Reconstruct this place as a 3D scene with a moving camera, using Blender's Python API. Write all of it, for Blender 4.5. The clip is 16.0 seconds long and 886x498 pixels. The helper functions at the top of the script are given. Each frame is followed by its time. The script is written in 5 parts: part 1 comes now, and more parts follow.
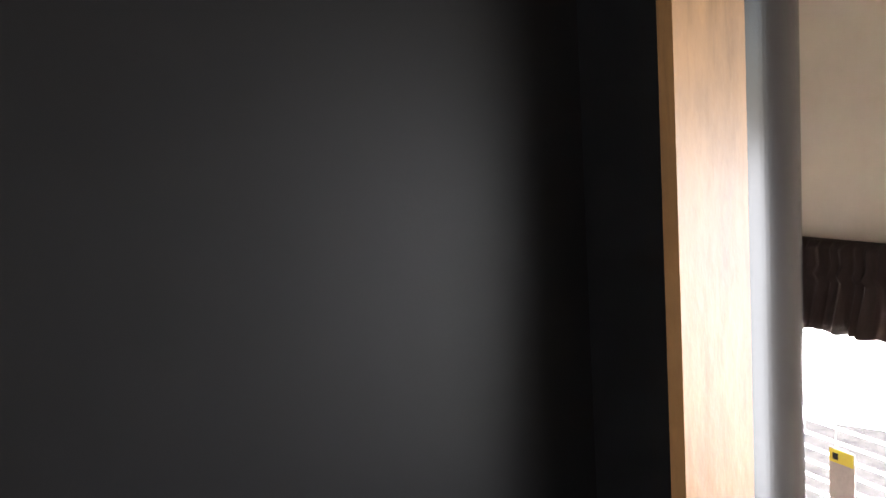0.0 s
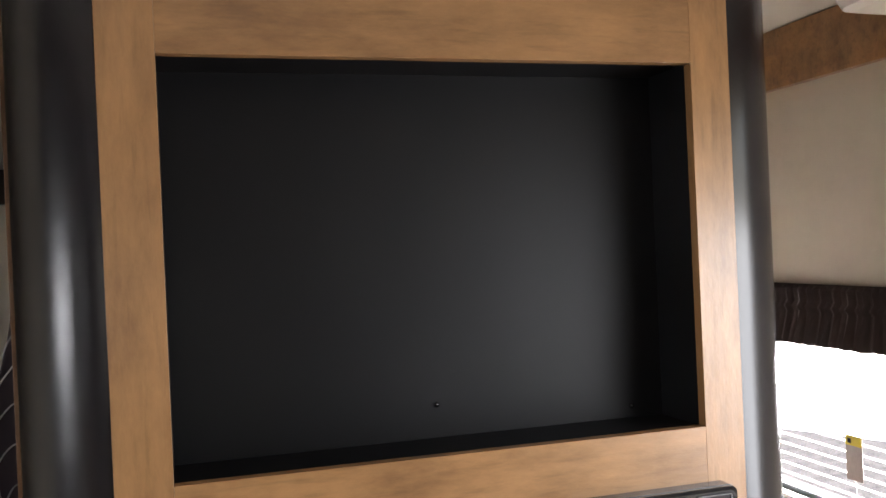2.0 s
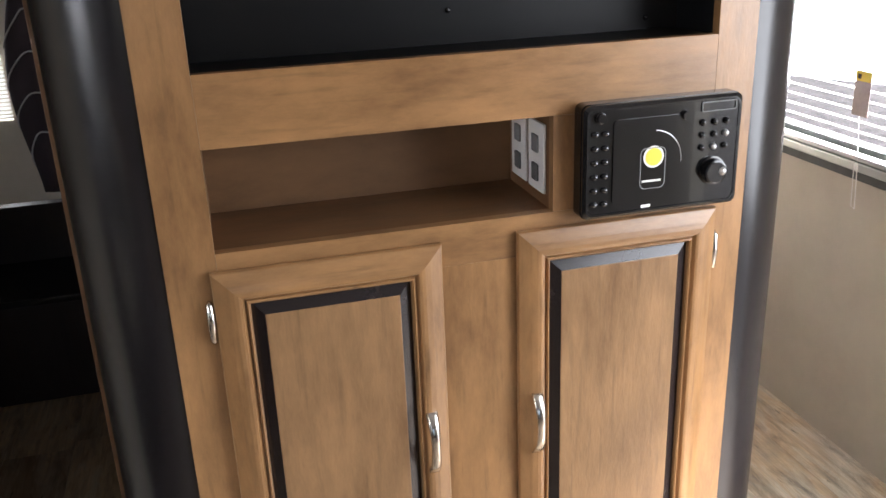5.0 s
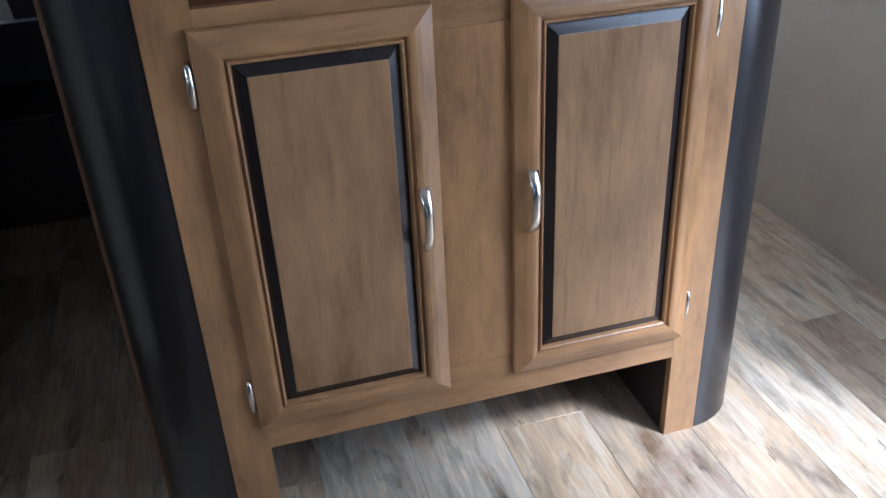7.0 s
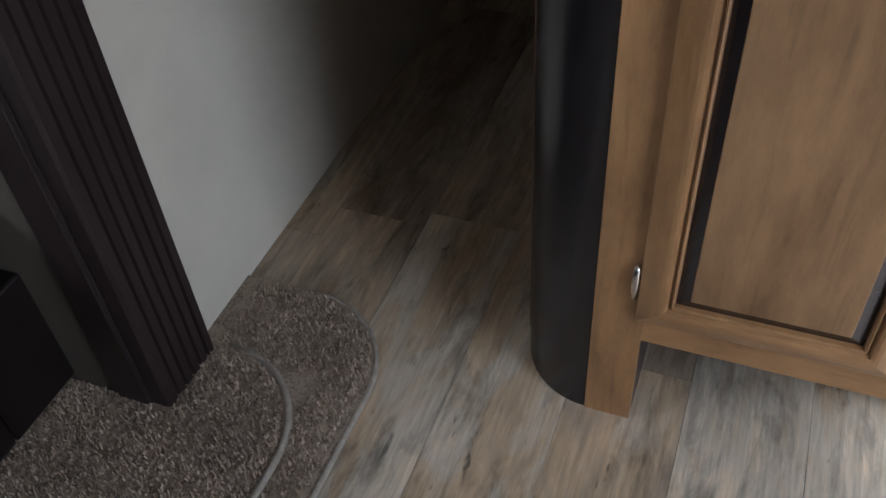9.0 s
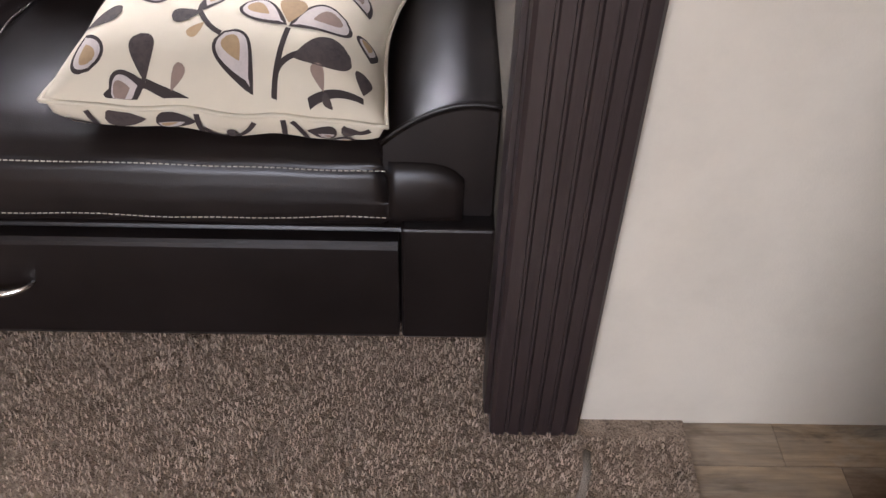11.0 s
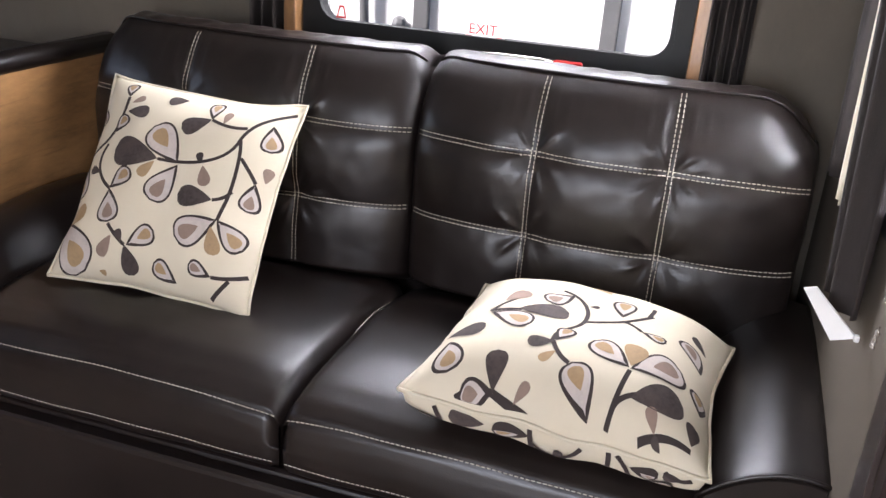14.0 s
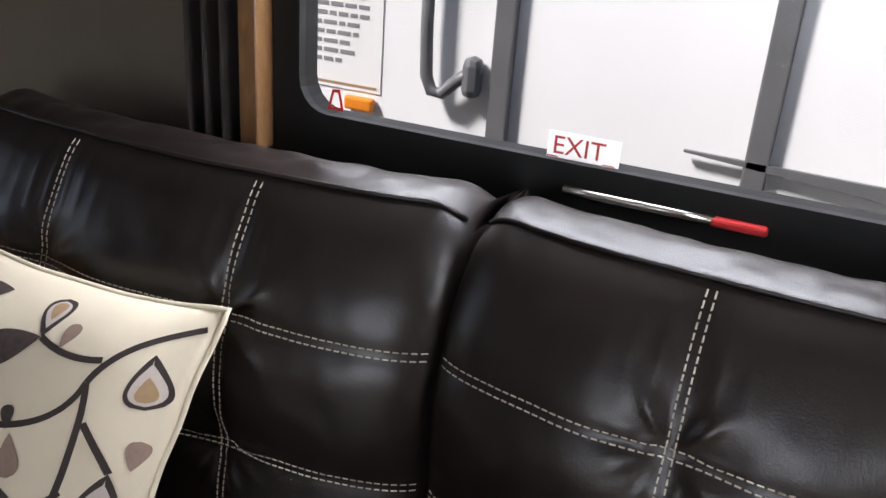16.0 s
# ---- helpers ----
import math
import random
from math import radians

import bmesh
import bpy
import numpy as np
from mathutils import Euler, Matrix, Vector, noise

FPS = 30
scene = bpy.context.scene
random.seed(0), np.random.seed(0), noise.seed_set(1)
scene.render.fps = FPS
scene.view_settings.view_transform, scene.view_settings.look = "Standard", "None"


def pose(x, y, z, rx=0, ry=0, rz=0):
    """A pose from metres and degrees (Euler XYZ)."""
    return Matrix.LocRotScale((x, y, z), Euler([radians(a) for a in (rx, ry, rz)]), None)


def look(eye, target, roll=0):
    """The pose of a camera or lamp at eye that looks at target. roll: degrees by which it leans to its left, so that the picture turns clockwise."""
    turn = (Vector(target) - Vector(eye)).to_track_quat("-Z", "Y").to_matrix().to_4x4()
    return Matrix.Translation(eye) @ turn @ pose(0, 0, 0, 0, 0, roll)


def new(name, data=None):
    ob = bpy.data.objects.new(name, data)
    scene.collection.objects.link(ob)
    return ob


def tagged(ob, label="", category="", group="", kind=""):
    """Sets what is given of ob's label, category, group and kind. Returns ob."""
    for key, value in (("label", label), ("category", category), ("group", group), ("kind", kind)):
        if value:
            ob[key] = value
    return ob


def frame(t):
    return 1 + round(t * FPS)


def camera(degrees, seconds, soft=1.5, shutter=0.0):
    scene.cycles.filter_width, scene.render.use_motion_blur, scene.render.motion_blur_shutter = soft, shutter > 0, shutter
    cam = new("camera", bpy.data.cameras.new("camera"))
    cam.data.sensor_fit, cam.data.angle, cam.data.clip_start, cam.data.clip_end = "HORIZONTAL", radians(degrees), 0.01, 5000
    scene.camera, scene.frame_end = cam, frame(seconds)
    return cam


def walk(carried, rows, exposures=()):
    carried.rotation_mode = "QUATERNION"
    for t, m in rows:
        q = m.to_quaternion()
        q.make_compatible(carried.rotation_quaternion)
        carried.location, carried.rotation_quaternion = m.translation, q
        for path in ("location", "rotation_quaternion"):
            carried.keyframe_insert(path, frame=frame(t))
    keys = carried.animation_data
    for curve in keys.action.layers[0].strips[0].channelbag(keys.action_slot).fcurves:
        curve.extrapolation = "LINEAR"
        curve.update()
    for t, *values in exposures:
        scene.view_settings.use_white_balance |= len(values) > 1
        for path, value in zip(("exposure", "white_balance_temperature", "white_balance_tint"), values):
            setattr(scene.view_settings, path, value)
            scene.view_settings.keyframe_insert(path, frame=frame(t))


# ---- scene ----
cam = camera(53.7, 16.0)
PATH = [
    (0, (0.399, -0.573, 1.678), (1.157, 1.265, 1.458), -3.4),
    (0.5, (0.183, -0.714, 1.68), (1.072, 1.076, 1.6), -2.9),
    (1, (0.071, -0.908, 1.679), (0.925, 0.899, 1.592), -2.9),
    (1.5, (0.031, -1.107, 1.639), (0.734, 0.765, 1.622), -2.2),
    (2, (0.034, -1.269, 1.624), (0.591, 0.652, 1.618), -2.5),
    (2.5, (0.038, -1.338, 1.608), (0.513, 0.604, 1.542), -2.3),
    (3, (0.013, -1.342, 1.603), (0.45, 0.599, 1.398), -2.2),
    (3.5, (0.009, -1.327, 1.579), (0.434, 0.599, 1.248), -2.2),
    (4, (0.014, -1.307, 1.558), (0.44, 0.591, 1.094), -2.2),
    (4.5, (0.021, -1.296, 1.536), (0.482, 0.559, 0.95), -2.1),
    (4.7, (0.023, -1.294, 1.525), (0.489, 0.543, 0.886), -2.2),
    (6.8, (0.007, -1.296, 1.347), (0.468, 0.398, 0.388), -2.7),
    (7, (0.007, -1.303, 1.342), (0.455, 0.376, 0.352), -2.9),
    (7.5, (0.03, -1.293, 1.333), (0.396, 0.341, 0.239), -2.9),
    (8, (0.075, -1.239, 1.321), (0.174, 0.346, 0.105), -3.0),
    (8.2, (0.087, -1.196, 1.313), (0.05, 0.349, 0.044), -3.2),
    (10.3, (0.0, -0.419, 1.289), (-1.099, 0.126, -0.291), -1.4),
    (10.6, (-0.059, -0.37, 1.344), (-1.211, -0.039, -0.257), 0.1),
    (11, (0.127, -0.363, 1.259), (-1.357, -0.321, -0.082), 2.0),
    (11.5, (0.183, -0.39, 1.302), (-1.445, -0.596, 0.159), 4.3),
    (12, (0.208, -0.429, 1.314), (-1.489, -0.778, 0.316), 4.8),
    (12.5, (0.221, -0.47, 1.306), (-1.51, -0.884, 0.395), 4.8),
    (13, (0.23, -0.498, 1.313), (-1.53, -0.944, 0.474), 4.4),
    (13.5, (0.233, -0.52, 1.317), (-1.547, -0.987, 0.535), 4.3),
    (14, (0.23, -0.526, 1.318), (-1.548, -1.049, 0.568), 4.3),
    (14.5, (0.164, -0.543, 1.314), (-1.594, -1.125, 0.559), 4.5),
    (15, (-0.104, -0.64, 1.318), (-1.853, -1.239, 0.555), 4.4),
    (15.5, (-0.437, -0.718, 1.333), (-2.172, -1.333, 0.560), 4.1),
    (16, (-0.79, -0.798, 1.341), (-2.472, -1.527, 0.557), 4.3),
]
walk(cam, [(t, look(eye, target, roll)) for t, eye, target, roll in PATH],
     [(0.0, 1.6, 6500, 14), (0.8, 1.6, 6500, 14), (1.5, 1.35, 6500, 14), (4.7, 1.15, 6400, 14), (6.8, 0.42, 5000, 10), (8.2, 0.28, 5000, 10), (10.3, 0.7, 6700, 18), (10.6, 1.0, 6500, 20), (11.0, 1.4, 6300, 22), (12.0, 1.7, 6300, 20), (14.5, 1.5, 6300, 18), (15.0, 1.35, 6300, 16), (15.5, 1.1, 6300, 16), (16.0, 0.68, 6300, 16)])

# ---------- world, sun and large lights ----------
world = bpy.data.worlds.new("sky")
scene.world = world
world.use_nodes = True
wn, wl = world.node_tree.nodes, world.node_tree.links
sky = wn.new("ShaderNodeTexSky")
sky.sky_type, sky.sun_disc = "NISHITA", False
sky.sun_elevation, sky.sun_rotation = radians(45.7), radians(139)
wl.new(sky.outputs[0], wn["Background"].inputs[0])
wn["Background"].inputs[1].default_value = 0.15


def lamp(name, eye, target, sx, sy, power, colour=(1, 0.98, 0.95)):
    d = bpy.data.lights.new(name, "AREA")
    d.shape, d.size, d.size_y, d.energy, d.color = "RECTANGLE", sx, sy, power, colour
    ob = new(name, d)
    ob.matrix_world = look(eye, target)
    return ob


sun = new("sun", bpy.data.lights.new("sun", "SUN"))
sun.data.energy, sun.data.angle, sun.data.color = 5.0, radians(9), (1, 0.97, 0.93)
sun.matrix_world = look((4.6, -5.3, 7.2), (0, 0, 0))
lamp("doorway_daylight", (1.86, -0.98, 1.05), (0.85, -0.62, 0.0), 0.95, 1.7, 25, (0.93, 0.97, 1.0))
lamp("side_window_daylight", (1.90, 0.85, 1.20), (0.9, 0.35, 0.3), 0.85, 0.6, 66, (0.95, 0.98, 1.0))
# Weak fill lamp added behind an unseen opening in the rear wall.
lamp("rear_fill_light", (-0.4, -4.28, 1.45), (-0.4, 0, 1.0), 1.2, 0.6, 0.3, (0.93, 0.97, 1.0))
lamp("dinette_window_daylight", (-2.12, -2.95, 1.3), (0, -2.6, 0.9), 0.9, 0.55, 1.1, (0.93, 0.97, 1.0))
lamp("end_window_daylight", (-1.33, 0.05, 1.40), (-1.33, -0.9, 0.6), 0.5, 0.6, 11.5, (0.95, 0.98, 1.0))
lamp("exit_window_daylight", (-1.955, -1.085, 1.41), (-1.15, -1.085, 0.75), 0.86, 0.30, 8, (0.95, 0.98, 1.0))
lamp("bedroom_window_daylight", (-0.93, 3.20, 1.05), (-0.8, 1.5, 0.9), 0.5, 0.7, 4.0, (0.93, 0.97, 1.0))


# ---------- materials ----------
def mat(name, base, rough=0.5, metal=0.0, vary=0.25, scale=6.0, stretch=(1, 1, 1), bump=0.0, bscale=80.0, second=None,
        sharp=0.18, coat=0.0, spec=0.5, island=0.0, piece=0.0, detail=9.0, roughvary=0.1, fleck=0.0):
    m = bpy.data.materials.new(name)
    m.use_nodes = True
    n, l = m.node_tree.nodes, m.node_tree.links
    b = n["Principled BSDF"]
    b.inputs["Metallic"].default_value = metal
    b.inputs["Specular IOR Level"].default_value = spec
    b.inputs["Coat Weight"].default_value = coat
    tc = n.new("ShaderNodeTexCoord")
    mp = n.new("ShaderNodeMapping")
    mp.inputs["Scale"].default_value = stretch
    l.new(tc.outputs["Object"], mp.inputs[0])
    vec = mp.outputs[0]
    if piece:
        oi = n.new("ShaderNodeObjectInfo")
        mul = n.new("ShaderNodeMath")
        mul.operation = "MULTIPLY"
        mul.inputs[1].default_value = 37.0
        l.new(oi.outputs["Random"], mul.inputs[0])
        add = n.new("ShaderNodeVectorMath")
        l.new(vec, add.inputs[0])
        l.new(mul.outputs[0], add.inputs[1])
        vec = add.outputs[0]
    nz = n.new("ShaderNodeTexNoise")
    nz.inputs["Scale"].default_value, nz.inputs["Detail"].default_value = scale, detail
    nz.inputs["Roughness"].default_value = 0.7
    l.new(vec, nz.inputs["Vector"])
    big = n.new("ShaderNodeTexNoise")
    big.inputs["Scale"].default_value, big.inputs["Detail"].default_value = scale * 0.23, 3.0
    l.new(vec, big.inputs["Vector"])
    mx = n.new("ShaderNodeMix")
    mx.data_type = "FLOAT"
    mx.inputs[0].default_value = 0.4
    l.new(nz.outputs[0], mx.inputs[2])
    l.new(big.outputs[0], mx.inputs[3])
    fac = mx.outputs[0]
    ramp = n.new("ShaderNodeValToRGB")
    second = second or tuple(max(0.0, c * (1 - 1.6 * vary)) for c in base)
    top = tuple(min(1.0, c * (1 + vary)) for c in base)
    ramp.color_ramp.elements[0].position, ramp.color_ramp.elements[1].position = 0.5 - sharp, 0.5 + sharp
    ramp.color_ramp.elements[0].color = (*second, 1)
    ramp.color_ramp.elements[1].color = (*top, 1)
    mid = ramp.color_ramp.elements.new(0.5)
    mid.color = (*base, 1)
    l.new(fac, ramp.inputs[0])
    col = ramp.outputs[0]
    if fleck:
        fm = n.new("ShaderNodeMapping")
        fm.inputs["Scale"].default_value = stretch
        l.new(vec, fm.inputs[0])
        fn = n.new("ShaderNodeTexNoise")
        fn.inputs["Scale"].default_value, fn.inputs["Detail"].default_value = 30.0, 5.0
        l.new(fm.outputs[0], fn.inputs["Vector"])
        fr = n.new("ShaderNodeMapRange")
        fr.inputs[1].default_value, fr.inputs[2].default_value = 0.56, 0.74
        fr.inputs[3].default_value, fr.inputs[4].default_value = 1.0, 1.0 - fleck
        l.new(fn.outputs[0], fr.inputs[0])
        fh = n.new("ShaderNodeHueSaturation")
        l.new(fr.outputs[0], fh.inputs["Value"])
        l.new(col, fh.inputs["Color"])
        col = fh.outputs[0]
    if piece or island:
        if piece:
            src = oi.outputs["Random"]
        else:
            src = n.new("ShaderNodeNewGeometry").outputs["Random Per Island"]
        mr = n.new("ShaderNodeMapRange")
        amount = piece or island
        mr.inputs[3].default_value, mr.inputs[4].default_value = 1 - amount, 1 + amount
        l.new(src, mr.inputs[0])
        hs = n.new("ShaderNodeHueSaturation")
        l.new(mr.outputs[0], hs.inputs["Value"])
        l.new(col, hs.inputs["Color"])
        col = hs.outputs[0]
    l.new(col, b.inputs["Base Color"])
    rr = n.new("ShaderNodeMapRange")
    rr.inputs[3].default_value, rr.inputs[4].default_value = max(0.02, rough - roughvary), min(1, rough + roughvary)
    l.new(fac, rr.inputs[0])
    l.new(rr.outputs[0], b.inputs["Roughness"])
    if bump:
        bn = n.new("ShaderNodeTexNoise")
        bn.inputs["Scale"].default_value, bn.inputs["Detail"].default_value = bscale, 4.0
        l.new(vec, bn.inputs["Vector"])
        bp = n.new("ShaderNodeBump")
        bp.inputs["Strength"].default_value, bp.inputs["Distance"].default_value = bump, 0.004
        l.new(bn.outputs[0], bp.inputs["Height"])
        l.new(bp.outputs[0], b.inputs["Normal"])
    return m


M = {}
M["maple"] = mat("maple_wood", (0.30, 0.158, 0.065), 0.31, sharp=0.12, spec=0.6, vary=0.34, scale=11, stretch=(1.6, 1.6, 0.5), bump=0.12, bscale=60, second=(0.185, 0.094, 0.04), fleck=0.3)
M["maple_h"] = mat("maple_wood_rail", (0.30, 0.158, 0.065), 0.31, sharp=0.12, spec=0.6, vary=0.34, scale=11, stretch=(0.5, 1.6, 1.6), bump=0.12, bscale=60, second=(0.185, 0.094, 0.04), fleck=0.3)
# Maple at just over half its base colour, for shelf inside and side edges.
M["maple_dim"] = mat("maple_wood_darker", (0.17, 0.085, 0.036), 0.5, vary=0.3, scale=8, stretch=(0.6, 2, 1.5), bump=0.1)
M["door_panel"] = mat("maple_door_panel", (0.26, 0.146, 0.068), 0.33, sharp=0.12, spec=0.6, vary=0.38, scale=10, stretch=(1.6, 1.6, 0.42), bump=0.12, second=(0.165, 0.085, 0.037), fleck=0.3)
M["glaze"] = mat("dark_glaze", (0.014, 0.010, 0.011), 0.26, vary=0.3, spec=0.6)
M["column"] = mat("column_vinyl", (0.0125, 0.011, 0.0125), 0.24, vary=0.12, scale=14, stretch=(2, 2, 0.4), spec=0.55, roughvary=0.03)
M["espresso"] = mat("espresso_wood", (0.026, 0.017, 0.016), 0.38, vary=0.3, scale=12, stretch=(3, 3, 0.4), bump=0.08)
M["black"] = mat("black_panel", (0.006, 0.006, 0.0068), 0.46, vary=0.15, scale=3, bump=0.03, bscale=300, spec=0.25)
M["black_gloss"] = mat("black_plastic", (0.01, 0.01, 0.011), 0.16, vary=0.15, coat=0.3)
M["black_frame"] = mat("black_window_frame", (0.006, 0.006, 0.006), 0.5, vary=0.2, spec=0.3)
M["leather"] = mat("brown_leather", (0.0115, 0.0080, 0.0070), 0.33, vary=0.3, scale=14, bump=0.1, bscale=420, roughvary=0.07, spec=0.44)
M["thread"] = mat("cream_thread", (0.5, 0.45, 0.37), 0.7, vary=0.15)
M["cream"] = mat("cream_cotton", (0.60, 0.535, 0.405), 0.85, vary=0.06, scale=5, bump=0.25, bscale=900)
M["print_dark"] = mat("charcoal_print", (0.05, 0.036, 0.032), 0.85, vary=0.4, scale=120)
M["print_taupe"] = mat("taupe_print", (0.23, 0.16, 0.125), 0.85, vary=0.12, scale=120)
M["print_grey"] = mat("grey_print", (0.47, 0.41, 0.37), 0.85, vary=0.1, scale=120)
M["print_gold"] = mat("tan_print", (0.33, 0.22, 0.115), 0.85, vary=0.12, scale=120)
M["print_line"] = mat("brown_line_print", (0.03, 0.02, 0.018), 0.85, vary=0.1)
M["wall"] = mat("linen_wall", (0.60, 0.54, 0.44), 0.75, vary=0.07, scale=5, bump=0.1, bscale=260)
M["wall_slide"] = mat("slide_wall_vinyl", (0.105, 0.085, 0.062), 0.7, vary=0.12, scale=9, stretch=(1, 1, 0.6), bump=0.12, bscale=200)
M["ceiling"] = mat("ceiling_white", (0.72, 0.7, 0.66), 0.75, vary=0.05, scale=4, bump=0.1, bscale=200)
M["seam"] = mat("plank_seam", (0.06, 0.045, 0.035), 0.6, vary=0.2)
M["carpet"] = mat("speckled_carpet", (0.34, 0.265, 0.2), 0.95, vary=0.4, scale=170, bump=0.9, bscale=260, detail=2, spec=0.1)
M["pile"] = mat("carpet_pile", (0.44, 0.345, 0.26), 0.95, vary=0.25, scale=60, island=0.26, spec=0.05)
M["binding"] = mat("carpet_binding", (0.36, 0.31, 0.25), 0.9, vary=0.2, scale=200, bump=0.6, bscale=400)
M["chrome"] = mat("satin_nickel", (0.72, 0.69, 0.64), 0.22, metal=1.0, vary=0.06)
M["alu"] = mat("brushed_aluminium", (0.6, 0.6, 0.6), 0.35, metal=0.9, vary=0.1)
M["white"] = mat("white_plastic", (0.75, 0.74, 0.71), 0.4, vary=0.04)
M["lining"] = mat("cream_lining", (0.72, 0.66, 0.52), 0.8, vary=0.06, bump=0.2, bscale=500)
M["valance"] = mat("brown_valance_fabric", (0.03, 0.017, 0.014), 0.85, vary=0.35, scale=30, stretch=(1, 4, 0.4), bump=0.4, bscale=300)
M["curtain"] = mat("brown_curtain_velvet", (0.021, 0.015, 0.013), 0.8, vary=0.3, scale=20, stretch=(3, 3, 0.5), bump=0.3, bscale=300)
M["swirl"] = mat("plum_drape_fabric", (0.035, 0.022, 0.026), 0.8, vary=0.2, bump=0.3, bscale=300)
M["silver_line"] = mat("silver_embroidery", (0.42, 0.4, 0.38), 0.6, vary=0.1)
M["yellow"] = mat("yellow_label", (0.75, 0.6, 0.05), 0.5, vary=0.05)
M["grey"] = mat("grey_print_ink", (0.2, 0.2, 0.2), 0.6, vary=0.1)
M["red"] = mat("red_plastic", (0.55, 0.03, 0.03), 0.35, vary=0.08)
M["rubber"] = mat("grey_gasket", (0.1, 0.1, 0.1), 0.5, vary=0.2)
M["orange"] = mat("amber_lens", (0.7, 0.22, 0.02), 0.25, vary=0.1)
M["rv_white"] = mat("gelcoat_white", (0.8, 0.8, 0.78), 0.3, vary=0.03, scale=2)
M["rv_grey"] = mat("grey_stripe", (0.12, 0.12, 0.12), 0.4, vary=0.15)
M["ground"] = mat("gravel_ground", (0.22, 0.2, 0.18), 0.9, vary=0.4, scale=30, bump=0.5, bscale=60)
M["bedding"] = mat("grey_bedding", (0.2, 0.19, 0.18), 0.8, vary=0.2, bump=0.3, bscale=60)
M["dark_gloss"] = mat("dark_glass_top", (0.01, 0.01, 0.012), 0.12, vary=0.1)



def plank_vinyl():
    """Weathered oak print: each plank takes its own tone, with grain, smudges and dark checks along it."""
    m = bpy.data.materials.new("vinyl_plank")
    m.use_nodes = True
    n, l = m.node_tree.nodes, m.node_tree.links
    b = n["Principled BSDF"]
    tc, oi = n.new("ShaderNodeTexCoord"), n.new("ShaderNodeObjectInfo")
    far = n.new("ShaderNodeMath")
    far.operation = "MULTIPLY"
    far.inputs[1].default_value = 53.0
    l.new(oi.outputs["Random"], far.inputs[0])
    add = n.new("ShaderNodeVectorMath")
    l.new(tc.outputs["Object"], add.inputs[0])
    l.new(far.outputs[0], add.inputs[1])

    def grain(stretch, scale, detail, lo, hi, out_lo, out_hi, bend=0.0):
        mp = n.new("ShaderNodeMapping")
        mp.inputs["Scale"].default_value = stretch
        l.new(add.outputs[0], mp.inputs[0])
        nz = n.new("ShaderNodeTexNoise")
        nz.inputs["Scale"].default_value, nz.inputs["Detail"].default_value = scale, detail
        nz.inputs["Roughness"].default_value, nz.inputs["Distortion"].default_value = 0.65, bend
        l.new(mp.outputs[0], nz.inputs["Vector"])
        r = n.new("ShaderNodeMapRange")
        r.inputs[1].default_value, r.inputs[2].default_value, r.inputs[3].default_value, r.inputs[4].default_value = lo, hi, out_lo, out_hi
        l.new(nz.outputs[0], r.inputs[0])
        return r.outputs[0]

    tone = n.new("ShaderNodeValToRGB")
    tone.color_ramp.interpolation = "LINEAR"
    tone.color_ramp.elements[0].position, tone.color_ramp.elements[0].color = 0.0, (0.20, 0.125, 0.072, 1)
    tone.color_ramp.elements[1].position, tone.color_ramp.elements[1].color = 1.0, (0.66, 0.52, 0.36, 1)
    for p, c in ((0.28, (0.34, 0.265, 0.19)), (0.52, (0.46, 0.33, 0.205)), (0.78, (0.50, 0.425, 0.33))):
        tone.color_ramp.elements.new(p).color = (*c, 1)
    mixed = n.new("ShaderNodeMath")
    mixed.operation = "MULTIPLY_ADD"
    mixed.inputs[1].default_value = 0.62
    l.new(oi.outputs["Random"], mixed.inputs[0])
    l.new(grain((3.2, 0.9, 1), 3.2, 5, 0.32, 0.68, -0.12, 0.5, 0.6), mixed.inputs[2])
    l.new(mixed.outputs[0], tone.inputs[0])
    value = None
    for g in (grain((13, 0.75, 1), 9.0, 6, 0.3, 0.7, 0.72, 1.2), grain((3.4, 0.8, 1), 6.0, 7, 0.50, 0.72, 1.0, 0.36, 0.5), grain((9, 1.6, 1), 5.0, 3, 0.66, 0.74, 1.0, 0.35, 0.3)):
        if value is None:
            value = g
            continue
        mul = n.new("ShaderNodeMath")
        mul.operation = "MULTIPLY"
        l.new(value, mul.inputs[0])
        l.new(g, mul.inputs[1])
        value = mul.outputs[0]
    hs = n.new("ShaderNodeHueSaturation")
    l.new(value, hs.inputs["Value"])
    l.new(tone.outputs[0], hs.inputs["Color"])
    l.new(hs.outputs[0], b.inputs["Base Color"])
    l.new(grain((6, 1, 1), 8.0, 4, 0.3, 0.7, 0.27, 0.42), b.inputs["Roughness"])
    bp = n.new("ShaderNodeBump")
    bp.inputs["Strength"].default_value, bp.inputs["Distance"].default_value = 0.25, 0.001
    l.new(value, bp.inputs["Height"])
    l.new(bp.outputs[0], b.inputs["Normal"])
    return m


